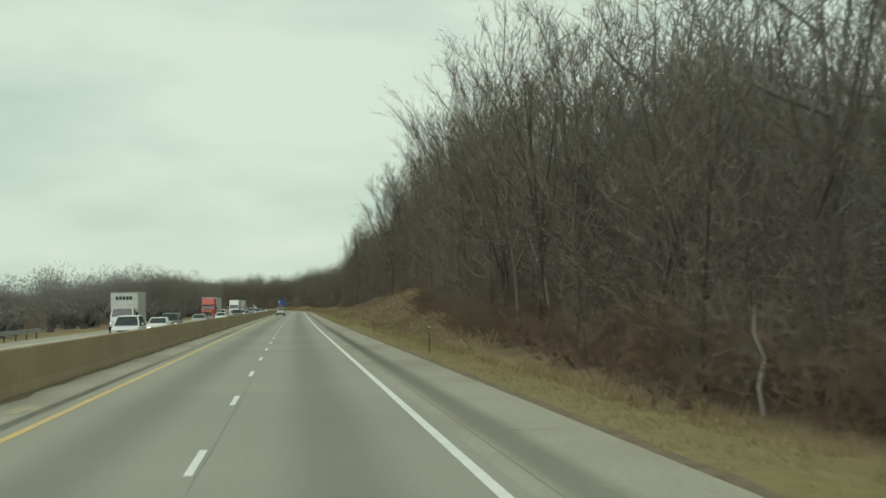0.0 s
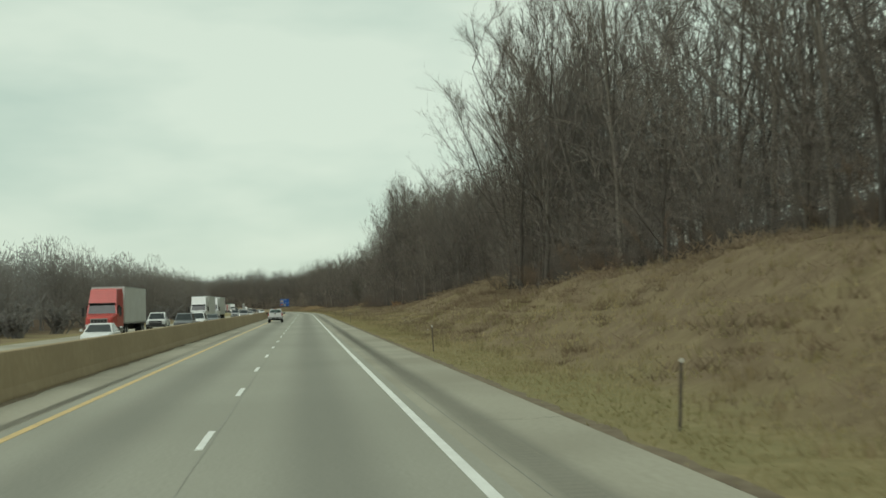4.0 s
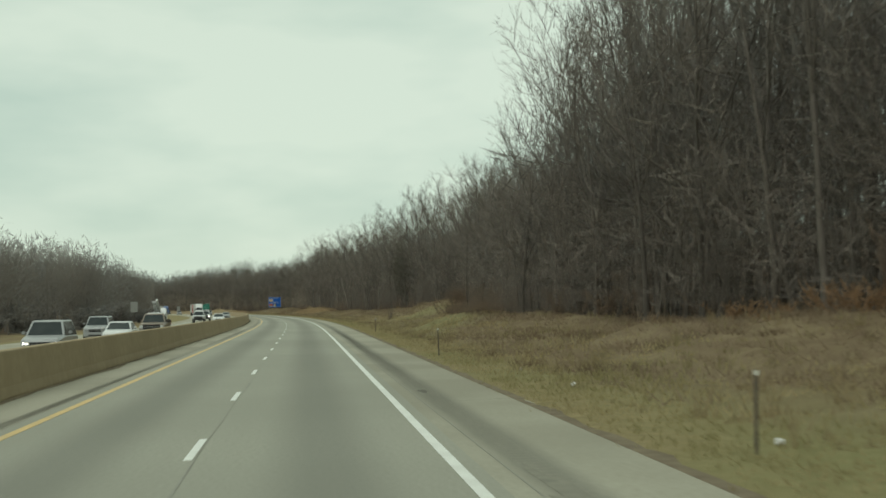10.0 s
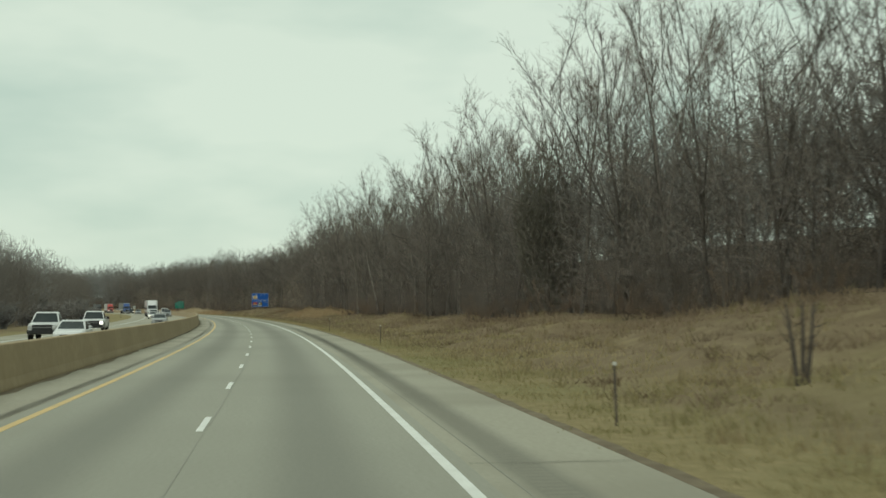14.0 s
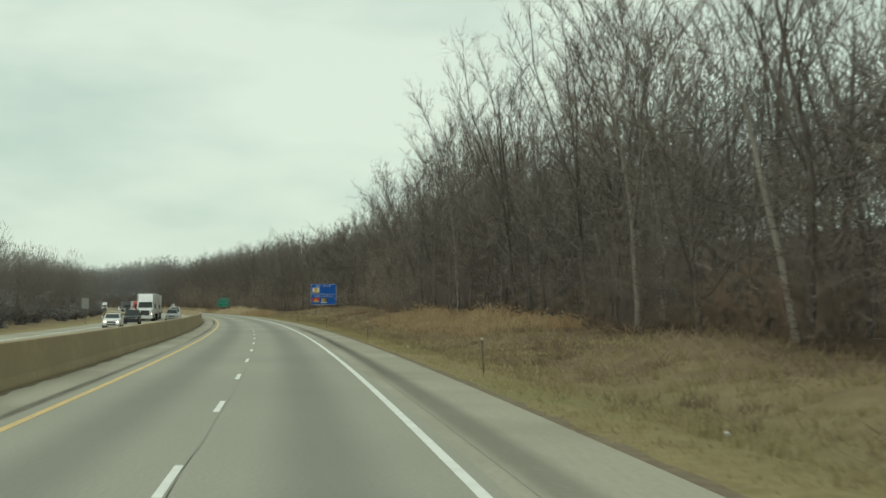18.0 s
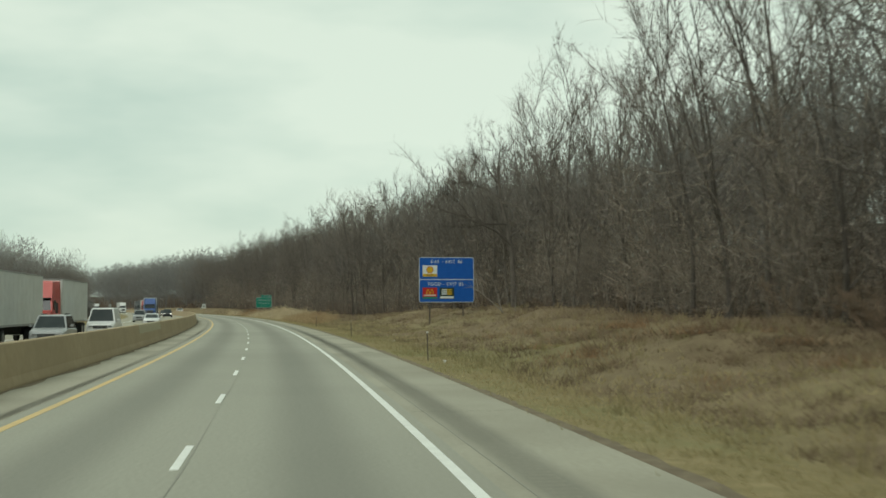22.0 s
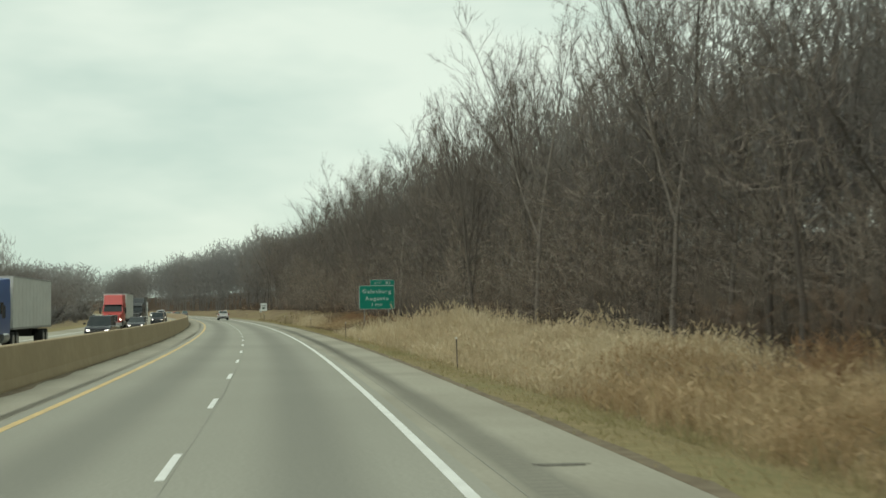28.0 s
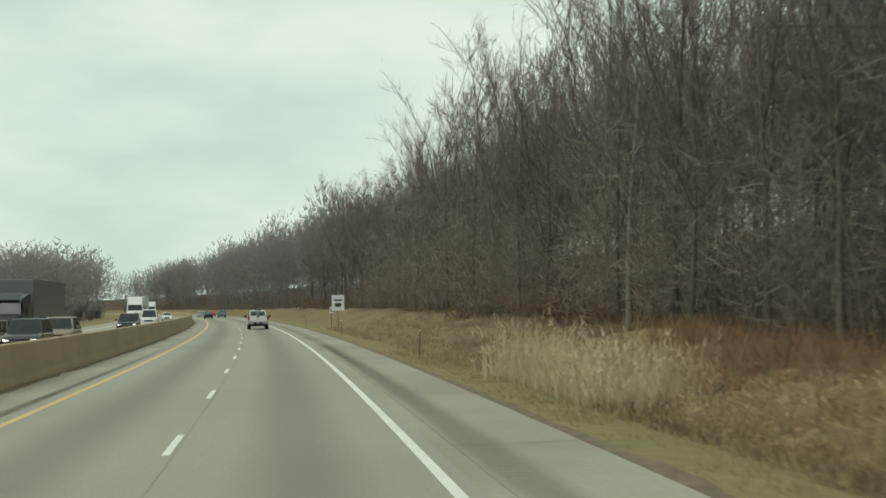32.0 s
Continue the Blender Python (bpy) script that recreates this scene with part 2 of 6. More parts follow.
M_DULLGOLD = mat("dull_gold_badge", (0.30, 0.25, 0.15), (0.38, 0.33, 0.22), scale=20, rough=0.45, metal=0.4)
M_BUMPER = mat("brushed_bumper", (0.272, 0.276, 0.268), (0.320, 0.324, 0.316), scale=9, rough=0.5, metal=0.3)
M_TYRE = mat("tyre_rubber", (0.018, 0.018, 0.018), (0.03, 0.03, 0.03), scale=15, rough=0.9)
M_RIM = mat("steel_rim", (0.35, 0.35, 0.35), (0.28, 0.28, 0.28), scale=8, rough=0.4, metal=0.7)
M_TRIM = mat("black_plastic", (0.022, 0.022, 0.022), (0.035, 0.035, 0.035), scale=12, rough=0.7)
M_CHROME = mat("dull_chrome", (0.45, 0.45, 0.45), (0.38, 0.38, 0.38), scale=6, rough=0.3, metal=0.9)
M_TAIL = mat("red_tail_lamp", (0.30, 0.008, 0.010), (0.22, 0.006, 0.008), scale=10, rough=0.2)
M_HEADLAMP = lamp_glass("lit_headlamp", (1.0, 0.95, 0.85), 2.2)
M_CLEAR = mat("clear_lamp", (0.55, 0.56, 0.55), rough=0.15)
PAINT = {}
for _n, _c, _r in (("white", (0.62, 0.63, 0.62), 0.3), ("silver", (0.30, 0.31, 0.31), 0.3), ("grey", (0.12, 0.13, 0.135), 0.3),
                   ("dark", (0.022, 0.025, 0.030), 0.25), ("tan", (0.22, 0.18, 0.14), 0.35), ("red", (0.42, 0.055, 0.045), 0.35),
                   ("blue", (0.035, 0.085, 0.25), 0.35), ("black", (0.02, 0.021, 0.023), 0.3)):
    PAINT[_n] = mat(_n + "_car_paint", _c, tuple(v * 0.92 for v in _c), scale=3, rough=_r, spec=0.5, c3=tuple(v * 0.8 + 0.01 for v in _c), big=0.8, mixed=0.3)
M_TRAILER = mat("white_trailer_skin", (0.50, 0.51, 0.49), (0.56, 0.57, 0.55), scale=2, rough=0.5, c3=(0.45, 0.45, 0.42), big=0.4, mixed=0.4)


# ---- mesh helpers ----
def mesh_of(name, verts, faces, materials, smooth=False, slots=None):
    me = bpy.data.meshes.new(name)
    me.from_pydata([tuple(v) for v in verts] if not isinstance(verts, np.ndarray) else verts.tolist(), [], faces if isinstance(faces, list) else faces.tolist())
    for m in materials if isinstance(materials, (list, tuple)) else [materials]:
        me.materials.append(m)
    if slots is not None:
        me.polygons.foreach_set("material_index", slots)
    if smooth:
        me.polygons.foreach_set("use_smooth", [True] * len(me.polygons))
    me.update()
    return me


def part(name, bm, material, parent=None, label="", kind=""):
    me = bpy.data.meshes.new(name)
    bm.normal_update()
    bm.to_mesh(me)
    bm.free()
    me.materials.append(material)
    ob = new(name, me)
    if parent is not None:
        ob.parent = parent
    return tagged(ob, label, "", "", kind)


def thing(name, label, category, group="", m=None):
    ob = new(name)
    if m is not None:
        ob.matrix_basis = m
    return tagged(ob, label, category, group)


def box(bm, x0, x1, y0, y1, z0, z1, bevel=0.0):
    """A block, with its edges rounded where bevel is given."""
    v = bmesh.ops.create_cube(bm, size=1.0)["verts"]
    bmesh.ops.scale(bm, vec=(abs(x1 - x0), abs(y1 - y0), abs(z1 - z0)), verts=v)
    bmesh.ops.translate(bm, vec=((x0 + x1) / 2, (y0 + y1) / 2, (z0 + z1) / 2), verts=v)
    if bevel:
        e = list({e for q in v for e in q.link_edges})
        bmesh.ops.bevel(bm, geom=e, offset=bevel, segments=2, affect="EDGES", clamp_overlap=True)
    return bm


def block(*a, **k):
    return box(bmesh.new(), *a, **k)


def loft(rings, cap=True):
    """A skin through rings of equally many points."""
    bm = bmesh.new()
    rv = [[bm.verts.new(p) for p in r] for r in rings]
    n = len(rv[0])
    for a, b in zip(rv, rv[1:]):
        for i in range(n):
            bm.faces.new((a[i], a[(i + 1) % n], b[(i + 1) % n], b[i]))
    if cap:
        bm.faces.new(rv[0][::-1])
        bm.faces.new(rv[-1])
    bmesh.ops.recalc_face_normals(bm, faces=bm.faces)
    return bm


def slab(quad, thick):
    """A thin plate on four corners, thickened along its normal."""
    a = [Vector(p) for p in quad]
    nrm = (a[1] - a[0]).cross(a[3] - a[0]).normalized() * thick
    return loft([[p - nrm for p in a], [p + nrm for p in a]])


def drum(r, w, x, y, z, seg=20, r2=None):
    """A disc standing on edge, with its axle along x."""
    rings = []
    for dx, rr in ((-w / 2, r * 0.93), (-w / 2 * 0.75, r), (w / 2 * 0.75, r), (w / 2, r * 0.93)):
        rings.append([(x + dx, y + rr * math.cos(2 * math.pi * i / seg), z + rr * math.sin(2 * math.pi * i / seg)) for i in range(seg)])
    return loft(rings)


def pole(x, y, z0, z1, r, seg=8, r2=None):
    r2 = r if r2 is None else r2
    return loft([[(x + q * math.cos(2 * math.pi * i / seg), y + q * math.sin(2 * math.pi * i / seg), z) for i in range(seg)] for z, q in ((z0, r), (z1, r2))])


def strip(name, o0, o1, z, s0, s1, material, parent=None, step=4.0, thick=0.03, across=1, edge=0.0):
    """A band of the road between two distances from the lane line; edge: how far its right border wavers."""
    ss = np.arange(s0, s1 + step / 2, step)
    rg = np.random.default_rng(int(abs(o0 * 100 + o1 * 10)) + 3)
    verts, faces = [], []
    cols = np.linspace(o0, o1, across + 1)
    w = len(cols) + 2
    for s in ss:
        line = [(o0, z - thick)] + [(c, z) for c in cols] + [(o1, z - thick)]
        dv = rg.normal(0, edge) if edge else 0.0
        for i, (c, zz) in enumerate(line):
            c = c + dv if i >= len(line) - 2 else c
            x, y = plan(s, c)
            verts.append((float(x), float(y), zz))
    for i in range(len(ss) - 1):
        for j in range(w - 1):
            a = i * w + j
            faces.append((a, a + 1, a + w + 1, a + w))
    ob = new(name, mesh_of(name, verts, faces, material))
    across_ = ob.data.attributes.new("across", "FLOAT", "POINT")
    across_.data.foreach_set("value", np.tile(np.concatenate([[o0], cols, [o1]]), len(ss)).astype(np.float32))
    if parent is not None:
        ob.parent = parent
    return ob


# ---- the lie of the land: distance along, ditch height, bank height, edge of the woods ----
LAND = [(-400, -0.3, -0.4, 10), (0, -0.3, -0.3, 10.4), (60, -0.3, 0.0, 12), (95, -0.25, 0.7, 13.5), (130, -0.1, 1.55, 15.6), (148, -0.05, 2.7, 17.3), (165, 0.0, 3.7, 19), (185, 0.0, 3.8, 20), (205, 0.0, 3.0, 19),
        (222, 0.0, 2.3, 17), (240, 0.0, 2.5, 18.5), (252, 0.0, 3.8, 23.5), (265, 0.1, 4.7, 26), (285, 0.1, 4.0, 25), (310, 0.0, 2.8, 23), (330, 0.0, 1.9, 21.5), (345, 0.0, 1.5, 20), (370, -0.1, 1.2, 18.5), (425, -0.1, 1.1, 16.5),
        (450, -0.1, 1.1, 16.8), (466, 0.0, 1.6, 19.4), (480, 0.0, 2.8, 22.5), (498, 0.0, 2.3, 22.5), (515, -0.1, 1.5, 21), (560, -0.2, 1.0, 19), (600, -0.25, 0.9, 17.5), (650, -0.3, 0.8, 16.5), (740, -0.3, 1.0, 17.5),
        (800, -0.2, 1.6, 22), (850, -0.2, 1.8, 23), (900, -0.5, 0.6, 20), (960, -0.6, 0.5, 18), (1060, -0.5, 0.6, 18), (1110, -0.4, 0.8, 18),
        (1200, -0.1, 1.5, 18), (2600, -0.1, 1.5, 18)]
LS, LD, LT, LE = (np.array(c, float) for c in zip(*LAND))


def smooth01(v):
    v = np.clip(v, 0, 1)
    return v * v * (3 - 2 * v)


def woods_edge(s):
    return np.interp(s, LS, LE) + 0.7 * np.sin(s * 0.13 + 0.8) * np.sin(s * 0.047) + 0.45 * np.sin(s * 0.37)


def land(s, o):
    """Height of the ground."""
    s, o = np.asarray(s, float), np.asarray(o, float)
    d, t, e = np.interp(s, LS, LD), np.interp(s, LS, LT), np.interp(s, LS, LE)
    t = t + (0.26 * np.sin(s * 0.19 + 0.6) + 0.16 * np.sin(s * 0.43 + 2.0)) * np.clip(t, 0, 1)
    right = -0.03 + (d + 0.03) * smooth01((o - 7.4) / 2.6) + (t - d) * smooth01((o - 9.5) / np.maximum(e - 11.0, 3.0))
    # added rise behind the woods' edge, blocks light and sky between the trunks
    right = right + 10.0 * smooth01((o - e - 7) / 45.0)
    bumps = 0.16 * np.sin(s * 0.41 + o * 0.9) * np.sin(o * 0.63 - s * 0.13) + 0.10 * np.sin(s * 1.07 - o * 0.5)
    right = right + bumps * smooth01((o - 8) / 5)
    left = -0.03 - 0.5 * smooth01((-o - 19.5) / 5) + 12.0 * smooth01((-o - 45) / 160.0) + bumps * smooth01((-o - 20) / 5)
    return np.where(o > 6, right, np.where(o < -18, left, -0.06))


GREEN = [(432, 13, 14, 4, 0.95), (420, 9.5, 10, 2, 0.5), (472, 15, 10, 4, 1.05), (448, 11, 8, 3, 0.6), (340, 10, 16, 2.2, 0.9), (775, 11, 12, 3, 0.8), (213, 8.6, 6, 1.2, 0.7), (243, 10.5, 12, 2, 0.4),
         (118, 7.6, 28, 1.0, 1.25), (132, 12, 8, 2, 0.5), (266, 25.5, 7, 4, 0.8), (864, 12, 10, 2.5, 0.6), (610, 9.5, 12, 2, 0.5), (296, 9, 12, 1.5, 0.45), (672, 9.0, 9, 1.2, 0.5), (20, 8, 25, 1.0, 0.5)]


def lush(s, o):
    """How much green still shows among the dead grass."""
    v = np.zeros(np.broadcast(s, o).shape)
    for s_, o_, ds, do, a in GREEN:
        v = np.maximum(v, 0.75 * a * np.exp(-((s - s_) / ds) ** 2 - ((o - o_) / do) ** 2))
    return v


# ---- ground: one sheet to the horizon ----
def ground_material():
    m = bpy.data.materials.new("verge_and_woodland_floor")
    m.use_nodes = True
    n, l = m.node_tree.nodes, m.node_tree.links
    b = n["Principled BSDF"]
    b.inputs["Roughness"].default_value = 1.0
    b.inputs["Specular IOR Level"].default_value = 0.1
    tc = n.new("ShaderNodeTexCoord")

    def noise_ramp(scale, stops, detail=9.0):
        no, ra = n.new("ShaderNodeTexNoise"), n.new("ShaderNodeValToRGB")
        no.inputs["Scale"].default_value, no.inputs["Detail"].default_value, no.inputs["Roughness"].default_value = scale, detail, 0.68
        l.new(tc.outputs["Object"], no.inputs["Vector"])
        l.new(no.outputs["Fac"], ra.inputs["Fac"])
        e = ra.color_ramp.elements
        e[0].position, e[0].color = stops[0][0], (*stops[0][1], 1)
        e[1].position, e[1].color = stops[-1][0], (*stops[-1][1], 1)
        for p, c in stops[1:-1]:
            e.new(p).color = (*c, 1)
        return no.outputs["Fac"], ra.outputs["Color"]

    def mixed(fac, a, c):
        mx = n.new("ShaderNodeMixRGB")
        l.new(fac, mx.inputs["Fac"])
        l.new(a, mx.inputs["Color1"])
        l.new(c, mx.inputs["Color2"])
        return mx.outputs["Color"]

    fine, grass = noise_ramp(2.2, [(0.3, (0.165, 0.136, 0.068)), (0.5, (0.225, 0.184, 0.096)), (0.7, (0.290, 0.236, 0.132))])
    _, slope = noise_ramp(0.9, [(0.3, (0.125, 0.094, 0.058)), (0.5, (0.170, 0.130, 0.080)), (0.68, (0.220, 0.176, 0.106))])
    _, green = noise_ramp(3.0, [(0.3, (0.135, 0.136, 0.058)), (0.7, (0.215, 0.205, 0.098))])
    _, litter = noise_ramp(1.5, [(0.3, (0.052, 0.038, 0.027)), (0.7, (0.095, 0.066, 0.044))])
    patch, _ = noise_ramp(0.085, [(0, (0, 0, 0)), (1, (1, 1, 1))], 3.0)
    pr = n.new("ShaderNodeMapRange")
    pr.inputs["From Min"].default_value, pr.inputs["From Max"].default_value = 0.47, 0.60
    pr.inputs["To Max"].default_value = 0.5
    l.new(patch, pr.inputs["Value"])

    def cover(name):
        a = n.new("ShaderNodeAttribute")
        a.attribute_name = name
        return a.outputs["Fac"]

    col = mixed(pr.outputs["Result"], grass, green)
    p2 = n.new("ShaderNodeMapRange")
    p2.inputs["From Min"].default_value, p2.inputs["From Max"].default_value, p2.inputs["To Max"].default_value = 0.56, 0.68, 0.6
    l.new(patch, p2.inputs["Value"])
    s2 = mixed(pr.outputs["Result"], slope, mixed(p2.outputs["Result"], grass, green))
    col = mixed(cover("bank"), col, s2)
    col = mixed(cover("lush"), col, green)
    col = mixed(cover("woods"), col, litter)
    l.new(col, b.inputs["Base Color"])
    bp = n.new("ShaderNodeBump")
    bp.inputs["Strength"].default_value, bp.inputs["Distance"].default_value = 0.45, 0.12
    l.new(fine, bp.inputs["Height"])
    l.new(bp.outputs["Normal"], b.inputs["Normal"])
    return m


g_s = np.concatenate([[-400, -200, -100, -60], np.arange(-30, 1330, 3.0), np.arange(1330, 1700, 15.0), np.arange(1700, 2601, 100.0)])
g_o = np.array([-1400, -800, -400, -250, -180, -140, -110, -90, -75, -60, -50, -42, -36, -32, -29, -26, -24, -22, -20.5, -19.2, -18.0, -12, -6, 0, 5.8, 6.4,
                7.2, 8, 9, 10, 11, 12, 13, 14, 15, 16, 17.5, 19, 20.5, 22, 24, 26, 28, 31, 34, 38, 43, 50, 58, 68, 80, 95, 115, 140, 180, 260, 400, 800, 1400], float)
GS, GO = np.meshgrid(g_s, g_o, indexing="ij")
gx, gy = plan(GS, GO)
gv = np.stack([gx, gy, land(GS, GO)], -1).reshape(-1, 3)
no_, ns_ = len(g_o), len(g_s)
ia, ja = np.meshgrid(np.arange(ns_ - 1), np.arange(no_ - 1), indexing="ij")
gi = (ia * no_ + ja).ravel()
ground = new("ground", mesh_of("ground", gv, np.stack([gi, gi + 1, gi + no_ + 1, gi + no_], 1), ground_material(), smooth=True))
tagged(ground, "brown and olive winter verge rising to wooded banks", "ground", kind="structure")
edge_ = woods_edge(GS)
for nm_, val_ in (("lush", lush(GS, GO)), ("woods", np.where(GO > 0, np.maximum(smooth01((GO - edge_ + 2.5) / 4.0), 0.62 * np.exp(-((GS - 112) / 30) ** 2) * smooth01((GO - 8.6) / 1.2)), smooth01((-GO - 30) / 5.0))),
                  ("bank", np.where(GO > 0, smooth01((GO - np.where(GS < 75, 9.6, 8.6)) / np.where(GS < 75, 1.2, 2.5)), smooth01((-GO - 23) / 4.0)))):
    att = ground.data.attributes.new(nm_, "FLOAT", "POINT")
    att.data.foreach_set("value", val_.ravel().astype(np.float32))

# ---- roads ----
S0, S1 = -60.0, 1700.0
road = tagged(strip("road", -3.85, 3.95, 0.0, S0, S1, M_ASPHALT, thick=0.25, across=4), "worn grey two-lane asphalt carriageway", "road", kind="structure")
shoulder_right = tagged(strip("shoulder_right", 3.95, 6.45, -0.006, S0, S1, M_SHOULDER, thick=0.2, across=10, edge=0.06), "pale grey paved shoulder with a ragged grass edge", "road shoulder", kind="structure")
shoulder_left = tagged(strip("shoulder_left", -5.60, -3.85, -0.006, S0, S1, M_SHOULDER, thick=0.2, across=2), "pale grey paved inner shoulder beside the barrier", "road shoulder", kind="structure")
road_far = tagged(strip("road_opposite", -15.75, -8.15, 0.0, S0, S1, M_SHOULDER, thick=0.25, across=4), "pale grey opposite carriageway with two lanes", "road", kind="structure")
tagged(strip("shoulder_opposite", -18.6, -15.75, -0.006, S0, S1, M_SHOULDER, thick=0.2), "pale paved outer shoulder of the opposite carriageway", "road shoulder", kind="structure")
tagged(strip("shoulder_opposite_inner", -8.15, -6.15, -0.006, S0, S1, M_SHOULDER, thick=0.2), "pale paved inner shoulder of the opposite carriageway", "road shoulder", kind="structure")
strip("edge_line", 3.57, 3.73, 0.005, S0, S1, M_WHITE, road, thick=0.004).name = "edge_line"
strip("centre_line", -3.56, -3.38, 0.005, S0, S1, M_YELLOW, road, thick=0.004).name = "yellow_line"
strip("edge_line", -15.70, -15.55, 0.005, S0, S1, M_WHITE, road_far, thick=0.004)
strip("yellow_line", -8.36, -8.22, 0.005, S0, S1, M_YELLOW, road_far, thick=0.004)
strip("shoulder_joint", 4.265, 4.285, 0.0, S0, S1, M_SEAM, shoulder_right, thick=0.005)
strip("rumble_strip", -4.20, -3.86, 0.0, S0, S1, M_RUMBLE, shoulder_left, thick=0.008)
strip("lane_joint", 0.095, 0.115, 0.004, S0, S1, M_SEAM, road, thick=0.003, edge=0.02)
strip("dirt_edge", 6.34, 6.60, -0.002, S0, S1, M_DIRT, shoulder_right, thick=0.02, step=1.0, edge=0.05)
strip("dirt_edge", -5.62, -5.40, 0.0, S0, S1, M_DIRT, shoulder_left, thick=0.006, step=2.0, edge=0.09)
dash_mesh = None
DASH_FIRST, DASH_CYCLE, DASH_LONG = 17.01 - 6 * 12.19, 12.19, 3.05
for i in range(120):
    s_ = DASH_FIRST + DASH_CYCLE * i
    for par_, o_ in ((road, 0.0), (road_far, -11.95)):
        if dash_mesh is None:
            bm = block(-0.06, 0.06, 0, DASH_LONG, 0.001, 0.006)
            dash = part("lane_dash", bm, M_WHITE, par_)
            dash_mesh = dash.data
        else:
            dash = new("lane_dash", dash_mesh)
            dash.parent = par_
        dash.matrix_basis = at(s_, o_)


def barrier_part(name, s0, s1, material, parent, swell=0.0):
    """A cast concrete median barrier: broad foot, sloping faces, flat top."""
    prof = [(-0.30, -0.05), (-0.30, 0.05), (-0.235, 0.30), (-0.13, 1.17), (-0.10, 1.20), (0.10, 1.20), (0.13, 1.17), (0.235, 0.30), (0.30, 0.05), (0.30, -0.05)]
    ss = np.arange(s0, s1 + 1.5, 3.0)
    rings = []
    for s in ss:
        r = []
        for o, z in prof:
            x, y = plan(s, -5.90 + o * (1 + swell))
            r.append((float(x), float(y), z + (swell * 0.06 if z > 1 else 0)))
        rings.append(r)
    return part(name, loft(rings), material, parent)


barrier = barrier_part("median_barrier", S0, S1, M_BARRIER, None)
tagged(barrier, "long brown weathered concrete median barrier", "barrier", kind="structure")
ring_ = []
for s_ in np.arange(791, 809, 1.5):
    prof_ = [(plan(s_, -5.90 + o_), z_) for o_, z_ in ((0.200, 0.72), (0.150, 1.17), (0.11, 1.22), (-0.11, 1.22), (-0.14, 1.15), (0.0, 1.05))]
    ring_.append([(float(q_[0]), float(q_[1]), z_) for q_, z_ in prof_])
part("repaired_section", loft(ring_), M_PATCH, barrier, "paler newly cast concrete cap")


# ---- bare winter trees ----
def unit(v):
    return v / max(np.linalg.norm(v), 1e-9)


def tube(V, F, pts, rad, sides):
    """Adds a tapering tube along pts; the last ring closes to a point where its radius is 0."""
    base = sum(len(v) for v in V)
    d = unit(pts[-1] - pts[0])
    a = unit(np.cross(d, (0.31, 0.17, 0.93) if abs(d[2]) < 0.9 else (1, 0, 0)))
    b = np.cross(d, a)
    ang = np.arange(sides) * 2 * np.pi / sides
    off = np.cos(ang)[:, None] * a + np.sin(ang)[:, None] * b
    n = len(pts)
    tip = rad[-1] == 0
    for i in range(n - (1 if tip else 0)):
        V.append(pts[i] + off * rad[i])
    rings = n - (1 if tip else 0)
    for i in range(rings - 1):
        for j in range(sides):
            k = (j + 1) % sides
            p, q = base + i * sides, base + (i + 1) * sides
            F.append((p + j, p + k, q + k, q + j))
    if tip:
        V.append(pts[-1][None])
        t_ = base + rings * sides
        p = base + (rings - 1) * sides
        for j in range(sides):
            F.append((p + j, p + (j + 1) % sides, t_))


def bend(rg, start, way, length, steps, up, wander):
    """A wandering line that turns towards the light."""
    pts, d = [np.array(start, float)], unit(np.array(way, float))
    for i in range(steps):
        d = unit(d + np.array((0, 0, up)) + rg.normal(0, wander, 3))
        pts.append(pts[-1] + d * length / steps)
    return np.array(pts)


def slivers(rg, V, F, starts, ways, lengths, width):
    """Fine twigs, each one thin pointed blade, turned at random about its own line."""
    n = len(starts)
    if not n:
        return
    base = sum(len(v) for v in V)
    side = np.cross(ways, rg.normal(0, 1, (n, 3)))
    side /= np.maximum(np.linalg.norm(side, axis=1, keepdims=True), 1e-6)
    side *= (np.broadcast_to(width, n) * rg.uniform(0.7, 1.3, n) / 2)[:, None]
    P = np.empty((n, 3, 3))
    P[:, 0], P[:, 1], P[:, 2] = starts - side, starts + side, starts + ways * lengths[:, None]
    V.append(P.reshape(-1, 3))
    F.extend(map(tuple, (base + np.arange(n * 3).reshape(-1, 3)).tolist()))


